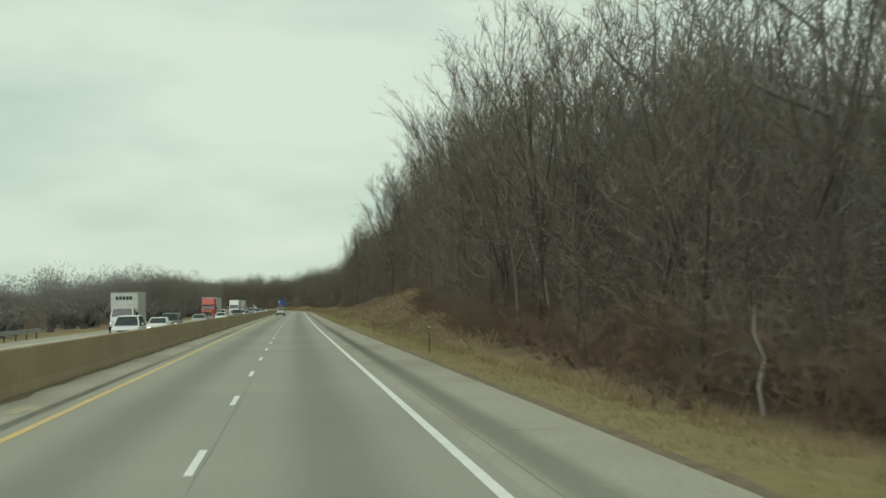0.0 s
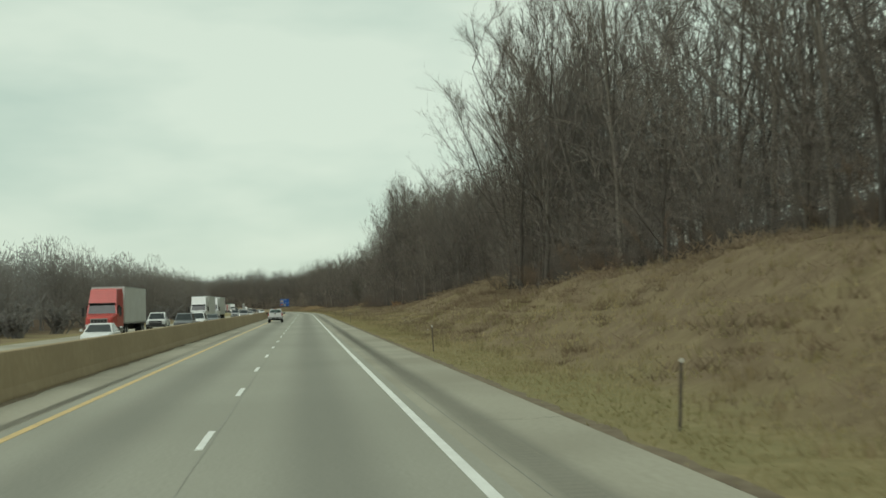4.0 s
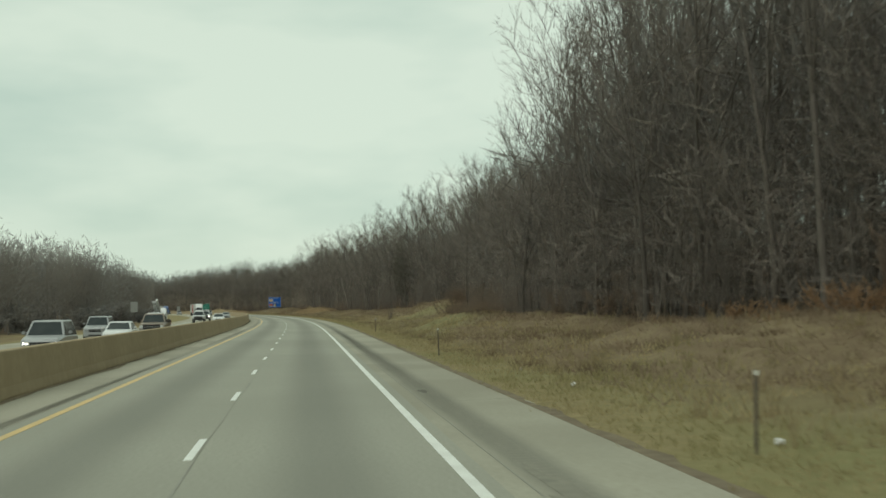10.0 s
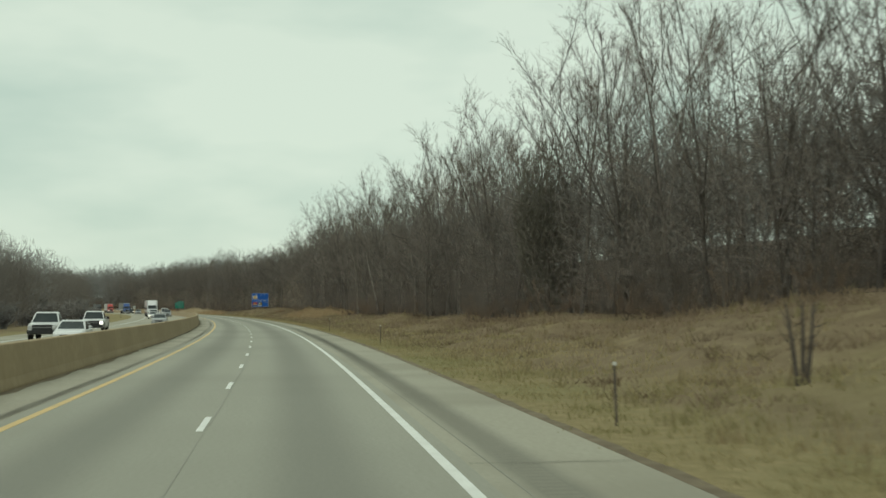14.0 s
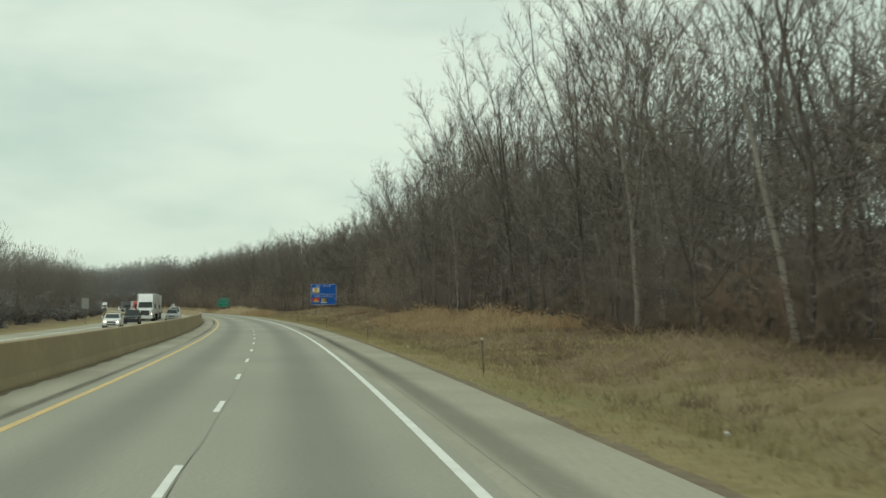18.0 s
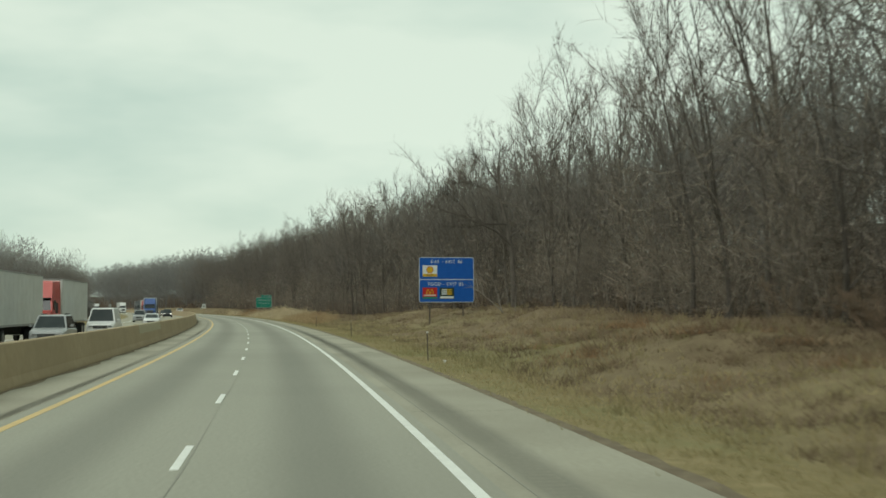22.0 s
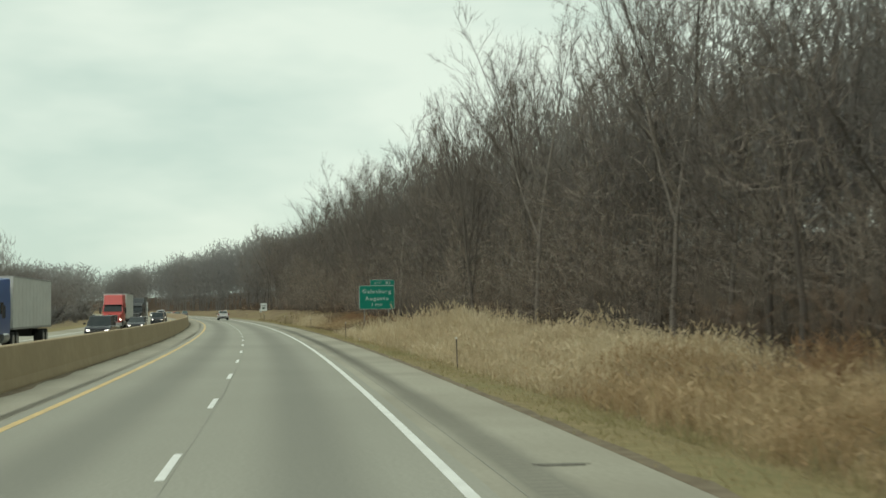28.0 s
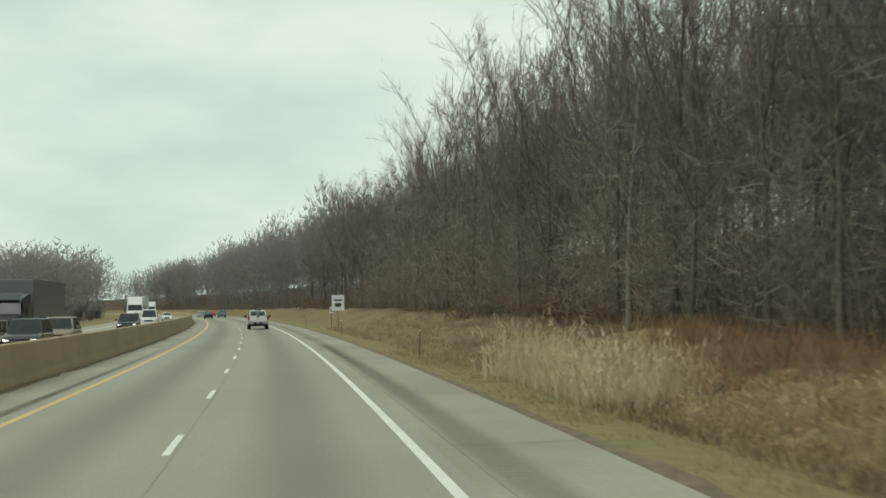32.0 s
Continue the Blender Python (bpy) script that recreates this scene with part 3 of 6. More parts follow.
def tree_geometry(seed, H, limbs=15, subs=6, twigs=6, bare=0.30, spread=0.30, lean=0.0, thick=0.0075, forks=0, fine=0.024, reach=(0.5, 1.3), coarse=False, sprigs=3):
    """A leafless tree: stem and forks, limbs that curve upwards, side branches, twigs and the sprigs on them."""
    rg = np.random.default_rng(seed)
    TV, TF, CV, CF = [], [], [], []
    steps = 5 if coarse else 9
    trunk = bend(rg, (0, 0, -0.4), (lean, 0, 1), H * 0.90, steps, 0.05, 0.04)
    tr = np.linspace(1, 0.06, steps + 1) ** 0.9 * H * thick
    tr[0] *= 1.35
    tube(TV, TF, trunk, tr, 4 if coarse else 7)
    stems = [(trunk, tr)]
    for k in range(forks):
        i = int(rg.integers(steps // 3, steps // 2 + 1))
        az = rg.uniform(0, 6.28)
        f = bend(rg, trunk[i], (0.45 * np.cos(az), 0.45 * np.sin(az), 1), H * (0.84 - i / (steps + 1)), 4, 0.10, 0.05)
        fr = np.linspace(tr[i] * 0.7, 0.02, 5)
        tube(TV, TF, f, fr, 4 if coarse else 6)
        stems.append((f, fr))
    ends = [st[-3:] for st, _ in stems]
    S, W, Ln, Wd = [], [], [], []
    for k in range(limbs):
        u = (k + rg.uniform(0.1, 0.9)) / limbs
        st, sr = stems[k % len(stems)]
        z = H * (bare * 0.8 + (0.84 - bare * 0.8) * u)
        i = int(np.clip(np.searchsorted(st[:, 2], z) - 1, 0, len(st) - 2))
        p0 = st[i] + (st[i + 1] - st[i]) * float(np.clip((z - st[i, 2]) / max(st[i + 1, 2] - st[i, 2], 0.1), 0, 1))
        az, tilt = k * 2.4 + rg.uniform(-0.6, 0.6), radians(rg.uniform(34, 66)) * (1 - 0.45 * u)
        ln = min(H * spread * rg.uniform(0.7, 1.2) * (1.2 - 0.55 * u), max(H - p0[2], 1.0) / 0.86)
        limb = bend(rg, p0, (np.sin(tilt) * np.cos(az), np.sin(tilt) * np.sin(az), np.cos(tilt)), ln, 4, 0.09, 0.075)
        r0 = max(sr[i] * 0.42, 0.03)
        tube(CV, CF, limb[::2] if coarse else limb, r0 + (0.012 - r0) * np.linspace(0, 1, 3 if coarse else 5) ** 0.7, 3 if coarse else 4)
        for j in range(subs):
            w = (0.16 + 0.84 * (j + rg.uniform(0.1, 0.9)) / subs) * 3.99
            q = min(int(w), 3)
            q0 = limb[q] + (limb[q + 1] - limb[q]) * (w - q)
            ls = ln * rg.uniform(0.26, 0.50) * (1.25 - 0.14 * w)
            sub = bend(rg, q0, unit(limb[q + 1] - limb[q]) + rg.normal(0, 0.42, 3) + (0, 0, 0.15), ls, 2, 0.08, 0.10)
            if coarse:
                S.append(q0), W.append(unit(sub[-1] - q0)), Ln.append(ls), Wd.append(0.06)
            else:
                for a, b, wide in ((0, 1, 0.042), (1, 2, 0.028)):
                    S.append(sub[a]), W.append(unit(sub[b] - sub[a])), Ln.append(1.15 * np.linalg.norm(sub[b] - sub[a])), Wd.append(wide)
            ends.append(sub)
        ends.append(limb[2:])
    for e in ends:
        along = unit(e[-1] - e[0])
        for j in range(twigs):
            w = rg.uniform(0.10, 1) * (len(e) - 1)
            q = min(int(w), len(e) - 2)
            p0, way, ln = e[q] + (e[q + 1] - e[q]) * (w - q), unit(0.9 * along + rg.normal(0, 0.38, 3) + (0, 0, 0.2)), rg.uniform(*reach)
            S.append(p0), W.append(way), Ln.append(ln), Wd.append(fine)
            for m in range(sprigs):
                S.append(p0 + way * ln * rg.uniform(0.15, 0.9)), W.append(unit(0.8 * way + rg.normal(0, 0.5, 3) + (0, 0, 0.2)))
                Ln.append(ln * rg.uniform(0.3, 0.7)), Wd.append(fine * 0.75)
    bars = len(CF)
    slivers(rg, CV, CF, np.array(S), np.array(W), np.array(Ln), np.array(Wd))
    return (np.concatenate(TV), TF), (np.concatenate(CV), CF), bars


def scatter(geo_list, spots):
    """Joins many turned and scaled copies of geometry into one: spots of x, y, z, turn, scale, height scale, which."""
    VV, FF, base = [], {3: [], 4: []}, 0
    split = []
    for v, f in geo_list:
        split.append((v, np.array([q for q in f if len(q) == 3], int).reshape(-1, 3), np.array([q for q in f if len(q) == 4], int).reshape(-1, 4)))
    for x, y, z, tn, sc, hs, w in spots:
        v, f3, f4 = split[w]
        c, s = np.cos(tn) * sc, np.sin(tn) * sc
        VV.append(np.stack([v[:, 0] * c - v[:, 1] * s + x, v[:, 0] * s + v[:, 1] * c + y, v[:, 2] * hs + z], 1))
        FF[3].append(f3 + base)
        FF[4].append(f4 + base)
        base += len(v)
    f3, f4 = np.concatenate(FF[3]), np.concatenate(FF[4])
    return np.concatenate(VV), f3, f4


def stuff(name, geo_list, spots, material, label, category):
    V, f3, f4 = scatter(geo_list, spots)
    me = bpy.data.meshes.new(name)
    nl = len(f3) * 3 + len(f4) * 4
    me.vertices.add(len(V))
    me.vertices.foreach_set("co", V.ravel())
    me.loops.add(nl)
    me.loops.foreach_set("vertex_index", np.concatenate([f3.ravel(), f4.ravel()]))
    me.polygons.add(len(f3) + len(f4))
    starts = np.concatenate([np.arange(len(f3)) * 3, len(f3) * 3 + np.arange(len(f4)) * 4])
    me.polygons.foreach_set("loop_start", starts)
    me.update(calc_edges=True)
    me.materials.append(material)
    return tagged(new(name, me), label, category, kind="stuff")


def ground_spots(rg, count, s_range, o_func, kinds, scale=(0.8, 1.2), tall=(0.8, 1.2), sink=0.05, keep=None, grow=None):
    """Places on the land: s at random, o by o_func(rg, s)."""
    out = []
    while len(out) < count:
        s = rg.uniform(*s_range)
        o = o_func(rg, s)
        if keep and not keep(s, o):
            continue
        x, y = plan(s, o)
        k = grow(s, o) if grow else 1.0
        out.append((float(x), float(y), float(land(s, o)) - sink, rg.uniform(0, 6.28), rg.uniform(*scale) * min(1.0, k / 0.85), rg.uniform(*tall) * k, int(rg.integers(0, kinds))))
    return out


def tree_thing(seed, name, label, bark, H, group, **k):
    (tv, tf), (cv, cf), bars = tree_geometry(seed, H, **k)
    t_ = thing(name, label, "tree", group)
    a = new("trunk", mesh_of("trunk", tv, tf, bark, smooth=True))
    c = new("crown", mesh_of("crown", cv, cf, M_TWIG))
    c.data.materials.append(bark)
    c.data.polygons.foreach_set("material_index", (np.arange(len(cf)) < bars).astype(np.int32))
    a.parent = c.parent = t_
    return t_


TREES = [tree_thing(11 + i, "bare_tree", "tall leafless deciduous tree with grey-brown bark and fine twigs", M_BARK, h, "woods beside the road",
                    limbs=l, subs=7, forks=f, spread=sp, bare=b, twigs=7, fine=0.022, reach=(0.6, 1.5), sprigs=3)
         for i, (h, l, f, sp, b) in enumerate([(20, 17, 1, 0.34, 0.24), (22, 18, 2, 0.30, 0.26), (18, 17, 2, 0.38, 0.16), (21, 17, 1, 0.33, 0.30), (16, 16, 1, 0.42, 0.10), (20, 16, 3, 0.36, 0.34)])]
PALE_TREE = tree_thing(31, "bare_tree", "tall leafless tree with a pale grey trunk", M_PALE, 21, "woods beside the road", limbs=15, forks=1, bare=0.42, spread=0.32, subs=7, twigs=7, fine=0.022, reach=(0.6, 1.4), sprigs=3)
rg = np.random.default_rng(5)
TALL = [(-50, 0.52), (28, 0.56), (42, 0.63), (60, 0.73), (85, 0.89), (127, 0.96), (150, 0.95), (215, 1.03), (232, 1.12), (243, 0.95), (256, 0.62), (280, 0.66), (292, 0.75), (307, 0.88), (325, 1.01), (345, 1.12), (400, 1.14), (412, 1.04), (424, 0.80), (436, 0.62), (450, 0.66), (475, 0.84),
        (515, 0.90), (580, 0.92), (640, 0.90), (690, 0.92), (718, 0.94), (738, 0.86), (815, 0.90), (875, 0.92), (930, 0.97), (990, 1.0), (1060, 1.02), (1110, 1.10), (1165, 1.14),
        (1220, 1.04), (1300, 0.98), (2600, 0.98)]


def tallness(s):
    return 0.96 * float(np.interp(s, [a for a, _ in TALL], [b for _, b in TALL]))


first_used = [False] * (len(TREES) + 1)


def plant(k, s, o, scale, turn, tall=1.0):
    src = PALE_TREE if k == len(TREES) else TREES[k]
    f = min(1.0, tallness(s) / 0.85)
    scale, tall = scale * f, tall * tallness(s) / f
    m = at(s, o, float(land(s, o)) - 0.05, turn) @ Matrix.Diagonal((scale, scale, scale * tall, 1))
    if not first_used[k]:
        first_used[k] = True
        src.matrix_basis = m
        return src
    ob = copy_thing(src, m)
    ob.matrix_basis = m
    return ob


s_ = -8.0
while s_ < 1330:
    if 826 < s_ < 838:
        s_ = 838.0
    e_ = float(woods_edge(s_))
    k_ = int(rg.integers(0, len(TREES)))
    if rg.uniform() < 0.12:
        k_ = len(TREES)
    plant(k_, s_, e_ + rg.uniform(0.3, 2.5), rg.uniform(0.85, 1.04), rg.uniform(0, 360), rg.uniform(0.95, 1.05))
    if rg.uniform() < 0.5:
        plant(int(rg.integers(0, len(TREES))), s_ + rg.uniform(0, 4), e_ + rg.uniform(4, 9), rg.uniform(0.9, 1.15), rg.uniform(0, 360))
    s_ += rg.uniform(4.5, 8.0) * (1.0 if s_ < 1150 else 1.5)

for s_, o_, k_ in ((222, 18.5, 1), (227, 19.5, 3), (231, 18.2, 0), (236, 20.5, 1), (241, 21.5, 3), (226, 24, 0), (234, 25, 2), (246, 23.5, 1), (243.5, 19.3, 2), (246.5, 20.4, 5)):
    plant(k_, s_, o_, rg.uniform(1.0, 1.1), rg.uniform(0, 360))

# woods behind the first trees, joined
def whole_tree(seed, h, n, fine, reach, wide=0.30, low=0.22):
    """A bare tree seen from afar: stem, a few limbs and a fan of fine twigs that fills a lumpy, rounded crown."""
    g = np.random.default_rng(seed)
    V, F = [], []
    stem = bend(g, (0, 0, -0.4), (0, 0, 1), h * 0.8, 4, 0.04, 0.05)
    tube(V, F, stem, np.linspace(0.0075 * h, 0.02, 5), 4)
    zc, hz, rx = h * (0.5 + low / 2), h * (0.5 - low / 2), h * wide
    lumps = g.normal(0, 1, (9, 3))
    lumps /= np.linalg.norm(lumps, axis=1, keepdims=True)
    for k in range(6):
        p0 = stem[1] + (stem[3] - stem[1]) * g.uniform(0, 1)
        q = lumps[k] * (rx, rx, hz) * 0.85 + (0, 0, zc)
        if q[2] < p0[2]:
            q[2] = p0[2] + 0.15 * h
        tube(V, F, np.array((p0, p0 + (q - p0) * (0.55, 0.55, 0.45), q)), np.array((0.004 * h, 0.003 * h, 0.012)), 3)
    d = g.normal(0, 1, (n, 3))
    d /= np.linalg.norm(d, axis=1, keepdims=True)
    swell = 0.74 + 0.26 * np.max(np.clip((d @ lumps.T - 0.55) / 0.45, 0, 1), axis=1)
    P = d * (g.uniform(0, 1, n) ** 0.42 * swell)[:, None] * (rx, rx, hz) + (0, 0, zc)
    W = P - (0, 0, h * 0.12)
    W /= np.linalg.norm(W, axis=1, keepdims=True)
    W = W + g.normal(0, 0.42, (n, 3))
    W /= np.linalg.norm(W, axis=1, keepdims=True)
    L = g.uniform(*reach, n)
    slivers(g, V, F, P - W * (L * 0.7)[:, None], W, L, fine)
    return np.concatenate(V), F


BACK = [whole_tree(50 + i, 19 + 1.5 * (i % 3), 720, 0.08, (0.7, 1.7), wide=0.27, low=0.06) for i in range(5)]
FAR = [whole_tree(60 + i, 19 + 1.5 * (i % 3), 560, 0.17, (0.8, 1.7), wide=0.27, low=0.08) for i in range(5)]
FARTHEST = [whole_tree(65 + i, 19 + 1.5 * (i % 3), 340, 0.32, (0.8, 1.7), wide=0.30, low=0.06) for i in range(5)]
LEFT = [whole_tree(70 + i, 10.5 + 0.9 * (i % 3), 800, 0.075, (0.5, 1.2), wide=0.32, low=0.08) for i in range(5)]


def pole_sapling(seed, tall, n=190, wide=1.5):
    """A slim young tree: one bent stem feathered with fine twigs from knee height to its top."""
    g = np.random.default_rng(seed)
    V, F = [], []
    st = bend(g, (0, 0, -0.1), g.normal(0, 0.12, 3) + (0, 0, 1), tall, 4, 0.03, 0.10)
    tube(V, F, st, np.linspace(0.006 * tall, 0.012, 5), 3)
    u = g.uniform(0.06, 1, n) ** 0.9 * 3.99
    i = u.astype(int)
    on = st[i] + (st[i + 1] - st[i]) * (u - i)[:, None]
    az = g.uniform(0, 6.28, n)
    out = np.stack([np.cos(az), np.sin(az), np.zeros(n)], 1)
    far = wide * (0.25 + 0.75 * np.sin(np.pi * np.clip(u / 4, 0.08, 0.95))) * g.uniform(0, 1, n)
    S = on + out * far[:, None] + np.stack([np.zeros(n), np.zeros(n), far * 0.5], 1)
    W = out * 0.5 + g.normal(0, 0.48, (n, 3)) + (0, 0, 0.6)
    W /= np.linalg.norm(W, axis=1, keepdims=True)
    slivers(g, V, F, S, W, g.uniform(0.8, 1.9, n), 0.085)
    return np.concatenate(V), F


THICKET = [pole_sapling(200 + i, t, n=100, wide=w) for i, (t, w) in enumerate(((7, 1.5), (9, 1.7), (11, 1.8), (13, 1.9), (5, 1.4)))]
sp_ = ground_spots(np.random.default_rng(28), 2800, (-4, 1240), lambda r, s: float(woods_edge(s)) + 0.2 + abs(r.normal(0, 4.5)), 5, (0.9, 1.3), (0.8, 1.2), keep=lambda s, o: not (58 < s < 80 and o < 16.6), grow=lambda s, o: 0.85 * tallness(s))
# beyond this cut the thicket takes the browner, haze-paled colour
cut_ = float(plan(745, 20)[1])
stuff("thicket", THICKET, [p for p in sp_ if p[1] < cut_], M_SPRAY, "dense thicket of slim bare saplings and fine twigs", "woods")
stuff("thicket", THICKET, [p for p in sp_ if p[1] >= cut_], M_SPRAY_HAZE, "dense thicket of tan-brown saplings and fine twigs, paled for haze", "woods")
sp_ = ground_spots(np.random.default_rng(8), 620, (-5, 1260), lambda r, s: float(woods_edge(s)) + 3.5 + abs(r.normal(0, 8)), 5, (0.85, 1.15), (0.74, 0.98), grow=lambda s, o: tallness(s) * float(np.interp(s, (-50, 150, 260, 470, 520, 740, 800, 900, 1300), (1.12, 1.12, 1.22, 1.22, 1.02, 1.02, 0.95, 1.12, 1.12))))
sp_ += ground_spots(np.random.default_rng(38), 45, (-5, 85), lambda r, s: float(woods_edge(s)) + 2.5 + abs(r.normal(0, 7)), 5, (0.9, 1.2), (0.9, 1.1), grow=lambda s, o: tallness(s) * 1.22)
for n_, s0_, s1_ in ((14, 222, 247), (18, 285, 335), (26, 378, 428), (30, 452, 505), (27, 695, 762), (22, 835, 885), (20, 1060, 1105), (24, 1108, 1165)):
    sp_ += ground_spots(np.random.default_rng(n_), n_, (s0_, s1_), lambda r, s: float(woods_edge(s)) + 3.0 + abs(r.normal(0, 7)), 5, (0.95, 1.2), (0.85, 1.0), grow=lambda s, o: tallness(s) * 1.12)
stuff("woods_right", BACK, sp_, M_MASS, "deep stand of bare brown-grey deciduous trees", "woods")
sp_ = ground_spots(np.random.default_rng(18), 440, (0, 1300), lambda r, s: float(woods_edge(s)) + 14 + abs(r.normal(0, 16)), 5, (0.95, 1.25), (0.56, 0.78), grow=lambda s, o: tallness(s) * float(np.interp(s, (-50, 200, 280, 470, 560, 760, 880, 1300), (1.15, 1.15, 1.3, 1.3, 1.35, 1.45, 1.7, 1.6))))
stuff("woods_right_deep", FAR, sp_, M_WOODS_HAZE, "dense bare woods farther up the bank", "woods")
gap_ = lambda s, o: not (125 < s < 232 and o > -75)
sp_ = ground_spots(np.random.default_rng(9), 210, (60, 1250), lambda r, s: -30 - abs(r.normal(0, 6)), 5, (0.9, 1.25), (0.85, 1.12), keep=gap_, grow=lambda s, o: float(np.interp(s, (225, 232, 300, 330, 1110, 1150, 1250), (1.0, 0.8, 0.85, 1.22, 1.22, 0.88, 0.88))))
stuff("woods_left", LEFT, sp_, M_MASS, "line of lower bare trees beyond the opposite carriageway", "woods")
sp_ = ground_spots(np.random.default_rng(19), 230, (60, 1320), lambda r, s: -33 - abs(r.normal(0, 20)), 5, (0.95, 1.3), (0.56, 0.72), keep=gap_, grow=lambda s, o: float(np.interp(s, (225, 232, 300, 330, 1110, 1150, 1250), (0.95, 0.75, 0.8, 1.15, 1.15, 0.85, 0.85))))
stuff("woods_left_deep", FAR, sp_, M_WOODS_HAZE, "bare woods behind the opposite carriageway", "woods")
far_ = []
r9 = np.random.default_rng(10)
for count_, s0_, s1_, o0_, o1_ in ((230, 1240, 1950, 19, 55), (190, 1260, 1950, -80, -28), (120, 1800, 2050, -300, 100)):
    for i in range(count_):
        s, o = r9.uniform(s0_, s1_), r9.uniform(o0_, o1_)
        if -24 < o < 16:
            continue
        x, y = plan(s, o)
        far_.append((float(x), float(y), float(land(s, o)), r9.uniform(0, 6.28), r9.uniform(1.1, 1.6), r9.uniform(1.12, 1.30), int(r9.integers(0, 5))))
        k = float(np.interp(s, (1260, 1480, 1700, 1800), (0.58, 1.0, 1.05, 1.25)) if o < -20 else np.interp(s, (1300, 1500), (1.0, 1.2)))
        far_[-1] = far_[-1][:5] + (far_[-1][5] * k,) + far_[-1][6:]
stuff("woods_distant", FARTHEST, far_, M_WOODS_HAZE, "distant bare woods where the road bends away", "woods")


# ---- brush, dead grass and reeds ----
def brush_geometry(seed, n=26, tall=2.6, wide=1.3, r=0.022, side=7, short=(0.12, 0.32)):
    g = np.random.default_rng(seed)
    V, F = [], []
    S, W, L = [], [], []
    for i in range(n):
        az = g.uniform(0, 6.28)
        p0 = np.array((g.normal(0, 0.35), g.normal(0, 0.35), 0))
        way = unit(np.array((np.cos(az) * wide / tall, np.sin(az) * wide / tall, 1.0)) + g.normal(0, 0.12, 3))
        ln = tall * g.uniform(0.5, 1.0)
        S.append(p0), W.append(way), L.append(ln)
        for j in range(side):
            S.append(p0 + way * ln * g.uniform(0.2, 0.85)), W.append(unit(way + g.normal(0, 0.6, 3))), L.append(tall * g.uniform(*short))
    slivers(g, V, F, np.array(S), np.array(W), np.array(L), r)
    return np.concatenate(V), F


def tuft_geometry(seed, n=12, tall=0.45, wide=0.30, blade=0.03, lean=0.5):
    g = np.random.default_rng(seed)
    V, F = [], []
    S = np.stack([g.normal(0, wide * 0.4, n), g.normal(0, wide * 0.4, n), np.zeros(n)], 1)
    az = g.uniform(0, 6.28, n)
    W = np.stack([np.cos(az) * lean * g.uniform(0.1, 1, n), np.sin(az) * lean * g.uniform(0.1, 1, n), np.ones(n)], 1)
    W /= np.linalg.norm(W, axis=1, keepdims=True)
    slivers(g, V, F, S, W, tall * g.uniform(0.5, 1.1, n), blade)
    return np.concatenate(V), F


BRUSH = [brush_geometry(70 + i, tall=t, n=10, side=18, r=0.11, short=(0.08, 0.2)) for i, t in enumerate((2.0, 2.8, 3.8, 1.4))]
sp_ = ground_spots(np.random.default_rng(11), 170, (2, 92), lambda r, s: r.uniform(11.0, 18), 4, (0.8, 1.6), (0.5, 1.1))
sp_ += ground_spots(np.random.default_rng(12), 560, (0, 1350), lambda r, s: float(woods_edge(s)) + r.normal(0.6, 2.2), 4, (0.9, 1.8), (0.55, 1.1),
                   keep=lambda s, o: o > max(9.6, float(woods_edge(s)) - 0.9) and not (1030 < s < 1064 and o < 17.5))
for n_, s0_, s1_, o_ in ((90, 104, 160, 1.6), (60, 430, 476, 1.6)):
    sp_ += ground_spots(np.random.default_rng(n_ + s0_), n_, (s0_, s1_), lambda r, s, o_=o_: float(woods_edge(s)) - o_ + r.uniform(0, 2.5), 4, (0.9, 1.7), (0.35, 0.65))
stuff("undergrowth", BRUSH, sp_, M_BRUSH, "brown leafless undergrowth along the edge of the woods", "brush")
BIGBRUSH = [brush_geometry(80 + i, n=16, tall=t, wide=2.2, r=0.36, side=26, short=(0.06, 0.13)) for i, t in enumerate((5.0, 6.5, 8.0))]
sp_ = ground_spots(np.random.default_rng(14), 180, (60, 1500), lambda r, s: -28 - abs(r.normal(0, 6)), 3, (0.8, 1.4), (0.5, 0.9))
stuff("hedge_left", BIGBRUSH, sp_, M_WOODS_HAZE, "bare scrub beyond the opposite carriageway", "brush")
TUFT = [tuft_geometry(90 + i, tall=t, n=n, blade=0.035) for i, (t, n) in enumerate(((0.22, 11), (0.38, 12), (0.6, 13)))]
sp_ = ground_spots(np.random.default_rng(15), 10500, (0, 1180), lambda r, s: r.uniform(8.2, max(float(woods_edge(s)) + 1, 10.5)), 3, (0.8, 1.6), (0.6, 1.2), sink=0.02,
                   keep=lambda s, o: s > 70 or o < 10)
stuff("dead_grass", TUFT, sp_, M_STRAW, "tufts of tawny dead grass on the bank", "grass")
HEATH = [tuft_geometry(120 + i, n=50, tall=t, wide=1.5, blade=0.038, lean=0.9) for i, t in enumerate((0.30, 0.44, 0.62))]
sp_ = ground_spots(np.random.default_rng(16), 4200, (90, 1130), lambda r, s: float(woods_edge(s)) - abs(r.normal(0, 5.5)), 3, (0.8, 1.9), (0.4, 0.9), sink=0.03,
                   keep=lambda s, o: o > 10.2 and not (795 < s < 880 and (s * 7.3 + o * 3.1) % 1.0 < 0.55) and float(lush(s, o)) < 0.35)
stuff("bank_brush", HEATH, sp_, M_WEED, "low brown weeds and bramble on the bank", "brush")
SHORT = [tuft_geometry(130 + i, n=11, tall=t, wide=0.7, blade=0.034, lean=1.1) for i, t in enumerate((0.10, 0.14, 0.19))]
